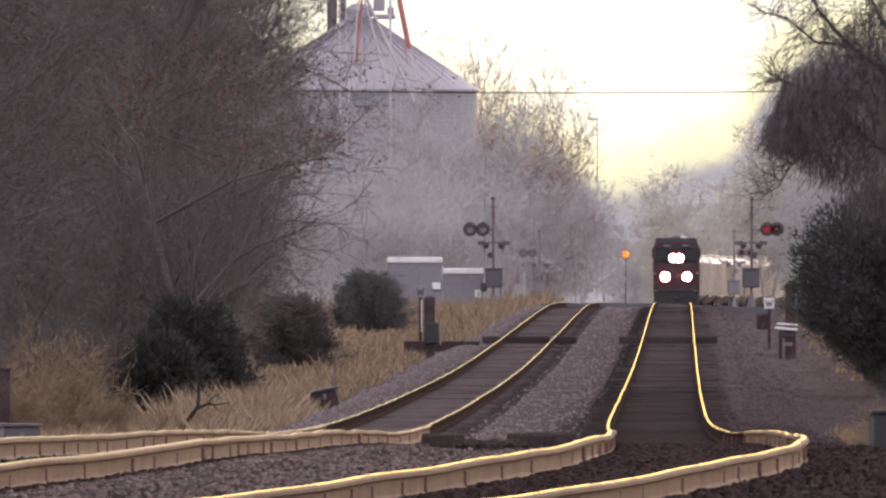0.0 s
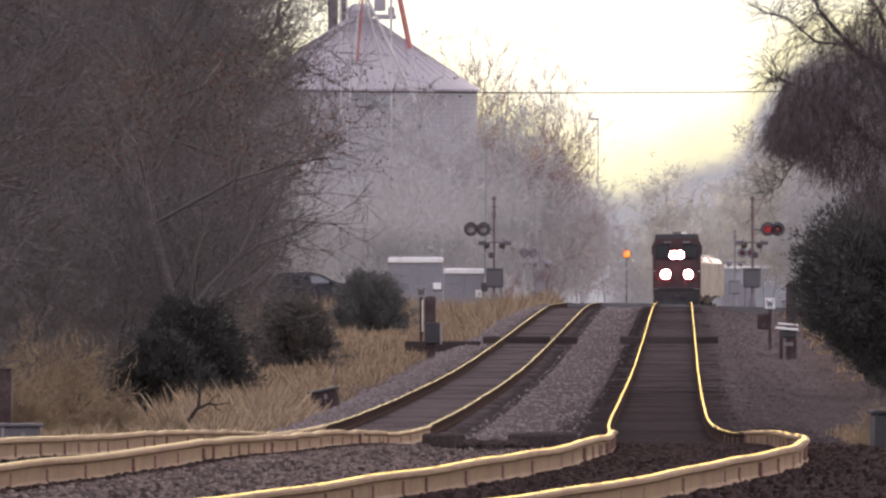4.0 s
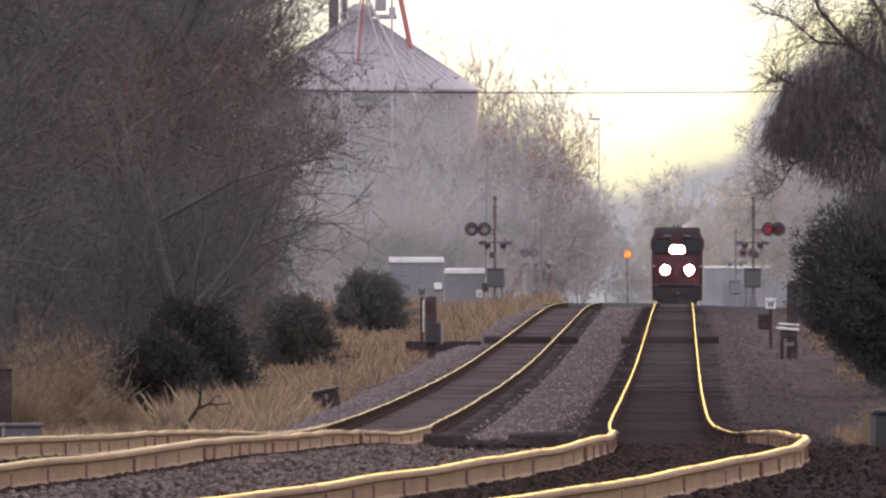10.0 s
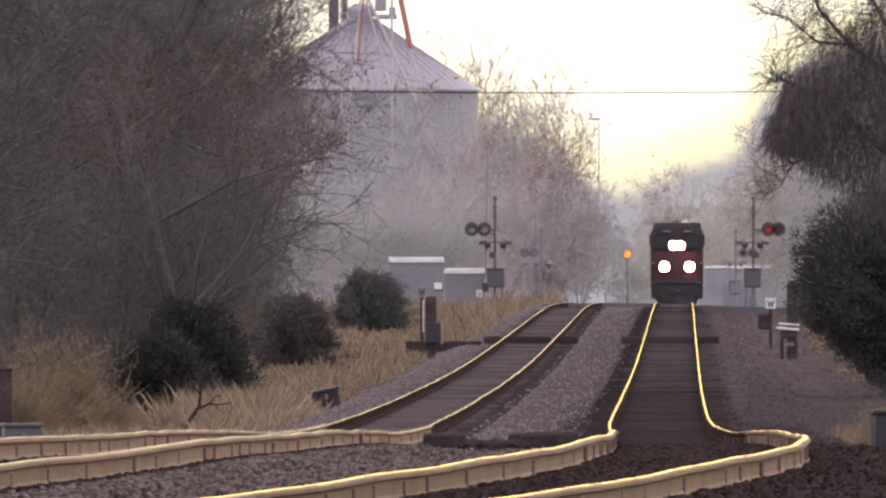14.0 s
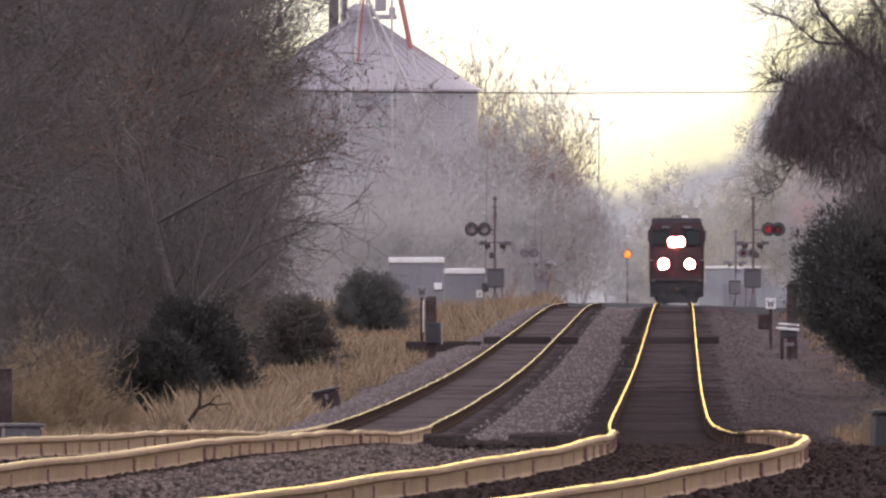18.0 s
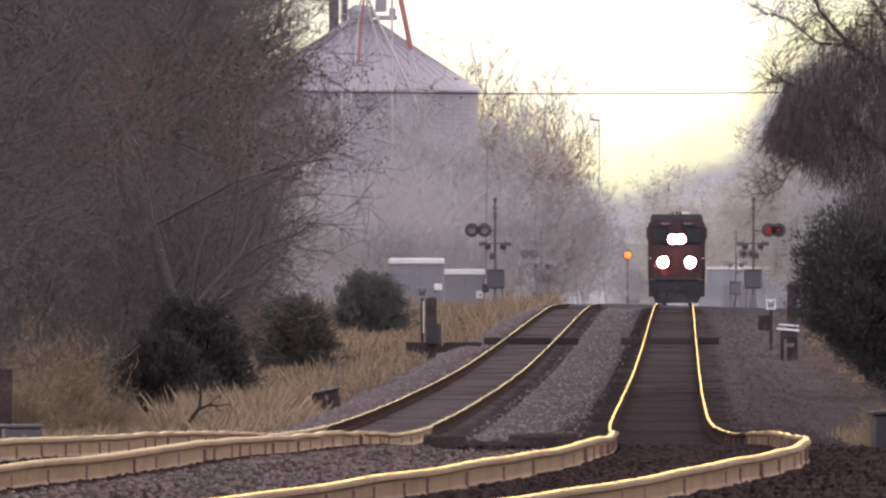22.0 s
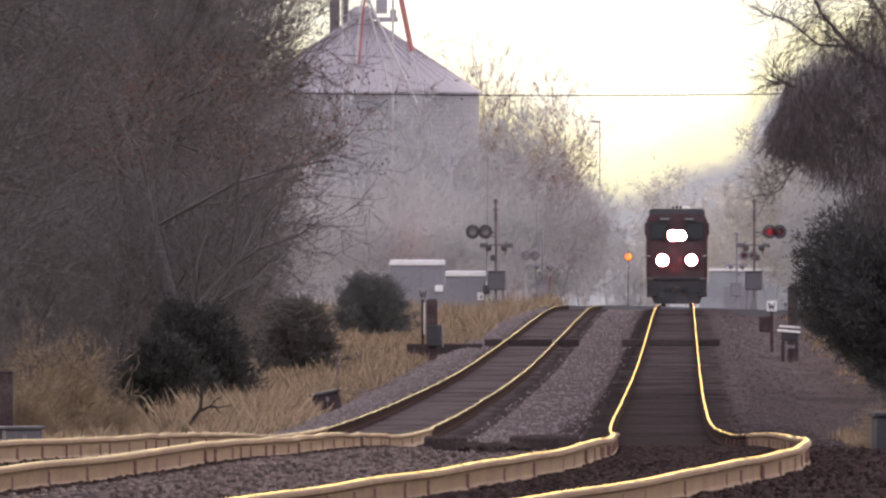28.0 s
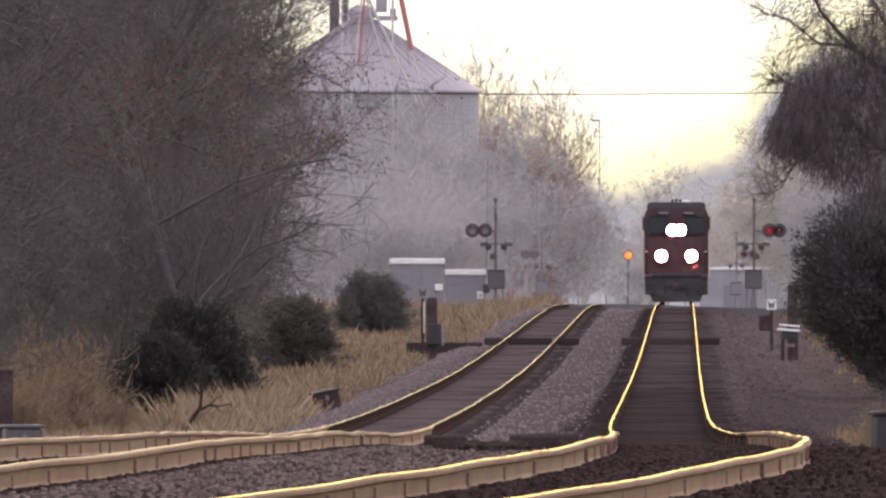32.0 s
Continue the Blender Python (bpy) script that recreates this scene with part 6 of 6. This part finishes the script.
def build_clods():
    """Coarse stones and clods along the farther ground."""
    rng = np.random.default_rng(17)
    n = 44000
    ds = 320 + (1240 - 320) * rng.uniform(size=n)
    us = rng.uniform(-7.6, 5.5, n)
    gauge = np.minimum(np.abs(us), np.abs(us + SPACING))
    keep = (gauge > 1.15)
    ds, us = ds[keep], us[keep]
    v0 = np.array([(1, 0, -0.3), (-0.5, 0.9, -0.3), (-0.5, -0.9, -0.3), (0.1, 0.1, 0.8)])
    f0 = np.array([(0, 1, 3), (1, 2, 3), (2, 0, 3)])
    vs, dark = [], []
    for d, u in zip(ds, us):
        x, y = on_line(d, u)
        r = 0.032 * rng.uniform(0.5, 1.5)
        a = rng.uniform(0, math.tau)
        c, s = math.cos(a), math.sin(a)
        p = v0 * r + rng.normal(0, 0.2 * r, v0.shape)
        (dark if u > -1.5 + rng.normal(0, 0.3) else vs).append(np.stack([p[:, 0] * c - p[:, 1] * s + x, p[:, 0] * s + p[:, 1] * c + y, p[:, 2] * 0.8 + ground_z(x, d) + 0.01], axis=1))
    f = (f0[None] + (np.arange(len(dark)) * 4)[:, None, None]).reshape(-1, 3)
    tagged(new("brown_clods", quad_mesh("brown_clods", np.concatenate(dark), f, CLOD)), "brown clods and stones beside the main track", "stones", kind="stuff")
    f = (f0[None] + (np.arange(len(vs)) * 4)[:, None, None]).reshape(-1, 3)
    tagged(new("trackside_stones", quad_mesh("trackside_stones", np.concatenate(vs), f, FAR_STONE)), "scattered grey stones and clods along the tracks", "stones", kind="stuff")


build_clods()


def build_stones():
    """Loose ballast where the camera looks across it from near by."""
    rng = np.random.default_rng(16)
    n = 195000
    ds = 138 + (320 - 138) * rng.uniform(size=n) ** 1.3
    us = rng.uniform(-7.0, 3.0, n)
    ds[-70000:] = rng.uniform(138, 235, 70000)
    us[-70000:] = rng.uniform(-3.6, -0.82, 70000)
    us[-95000:-70000] = rng.uniform(-0.7, 0.7, 25000)
    k = 32000
    rails = np.array([-0.7525, 0.7525, -0.7525 - SPACING, 0.7525 - SPACING])
    us[:k] = rails[rng.integers(0, 4, k)] + rng.choice([-1, 1], k) * rng.uniform(0.055, 0.15, k)
    v0 = np.array([(1, 0, -0.3), (-0.4, 0.9, -0.3), (-0.5, -0.85, -0.3), (0.3, 0.5, 0.75), (0.2, -0.6, 0.7), (-0.75, 0.1, 0.6)])
    f0 = np.array([(0, 1, 3), (0, 3, 4), (0, 4, 2), (1, 5, 3), (2, 4, 5), (3, 5, 4), (1, 2, 5)])
    vs, dark = [], []
    for i in range(n):
        d, u = ds[i], us[i]
        x, y = on_line(d, u)
        gauge = min(abs(u), abs(u + SPACING))
        up = 0.0
        beside = abs(abs(gauge - 0.7525) - 0.09)
        if abs(gauge - 0.7525) < 0.05:
            continue
        if beside < 0.05:
            up = 0.018
        if (0.8 < gauge < 1.36 or u > -1.4) and gauge < 1.36 and d < 318:
            up = max(up, 0.03)
        r = 0.017 * rng.uniform(0.5, 1.8)
        z = ground_z(x, d) + r * 0.2 + up
        a = rng.uniform(0, math.tau)
        c, s = math.cos(a), math.sin(a)
        p = v0 * (r * rng.uniform(0.75, 1.25, 3))
        p = p + rng.normal(0, 0.12 * r, p.shape)
        (dark if u > (-1.5 if d > 250 else -1.0) + rng.normal(0, 0.2) or beside < 0.07 else vs).append(np.stack([p[:, 0] * c - p[:, 1] * s + x, p[:, 0] * s + p[:, 1] * c + y, p[:, 2] + z], axis=1))
    f = (f0[None] + (np.arange(len(dark)) * 6)[:, None, None]).reshape(-1, 3)
    tagged(new("dirty_ballast", quad_mesh("dirty_ballast", np.concatenate(dark), f, DARK_STONE)), "dark brown dirty ballast along the main track", "ballast", kind="stuff")
    m = len(vs)
    f = (f0[None] + (np.arange(m) * 6)[:, None, None]).reshape(-1, 3)
    tagged(new("ballast_stones", quad_mesh("ballast_stones", np.concatenate(vs), f, STONE)), "loose grey crushed-stone ballast between the rails", "ballast", kind="stuff")


build_stones()

# dark planks stand for a dark line; the 2.2 m span is soil shade
for off, spans in ((0.0, ((-1.12, 0.62), (0.0, 1.28), (1.12, 0.62))), (-SPACING, ((-2.5, 2.2), (-1.08, 0.5), (0.0, 1.28), (1.12, 0.62)))):
    plank = thing("crossing_planks", Matrix(), "dark planks standing in for a dark line across the tracks", "planks", "crossing planks")
    for u, w in spans:
        for k in range(2):
            x, y = on_line(822 + 0.3 * k, off + u)
            z = line_z(822) - (0.05 if u > -2 else 0.24)
            part("plank", Shape().box(x, y, z + 0.006 * k, w, 0.26, 0.2 if u > -2 else 0.3, 0.02), TIE, plank)
# dark blocks added where only shadowed hollows lie between the tracks
old = Shape().box(0, 0, 0, 0.62, 0.23, 0.2, 0.03).mesh("old_tie", TIE)
for x, d, turn, up in [(1.10, 346, -38, 0.12), (0.02, 350, -50, 0.1), (1.35, 356, 10, 0.09)]:
    ob = new("old_tie", old)
    ob.matrix_basis = pose(x, d, ground_z(x, d) + up, 0, 0, turn)
    tagged(ob, "dark tie-shaped block put in for a shadowed hollow", "timber", "discarded ties")


def earth_clod(seed):
    """A ragged lump of dug earth."""
    bm = bmesh.new()
    bmesh.ops.create_icosphere(bm, subdivisions=3, radius=1.0)
    for v in bm.verts:
        n = noise.noise(v.co * 1.3 + Vector((seed, 0, 0))) * 0.5 + noise.noise(v.co * 3.5 + Vector((0, seed, 0))) * 0.28
        v.co *= 1 + n
        v.co.z *= 0.6
    me = bpy.data.meshes.new("earth_clod")
    bm.to_mesh(me)
    bm.free()
    me.materials.append(SOIL_LUMP)
    return me


clods = [earth_clod(3.7), earth_clod(9.1), earth_clod(15.4)]
rng = np.random.default_rng(33)
for k in range(22):
    x, d = rng.uniform(0.1, 1.45), rng.uniform(332, 368)
    ob = new("earth_clod", clods[k % 3])
    size = rng.uniform(0.07, 0.17)
    ob.matrix_basis = Matrix.LocRotScale((x, d, ground_z(x, d) + 0.3 * size), Euler((0, 0, rng.uniform(0, 6.28))), (size * rng.uniform(0.8, 1.5), size, size))
    tagged(ob, "ragged dark clod of dug earth beside the track", "clod", "earth clods")


def motions():
    ride()
    drive()


motions()
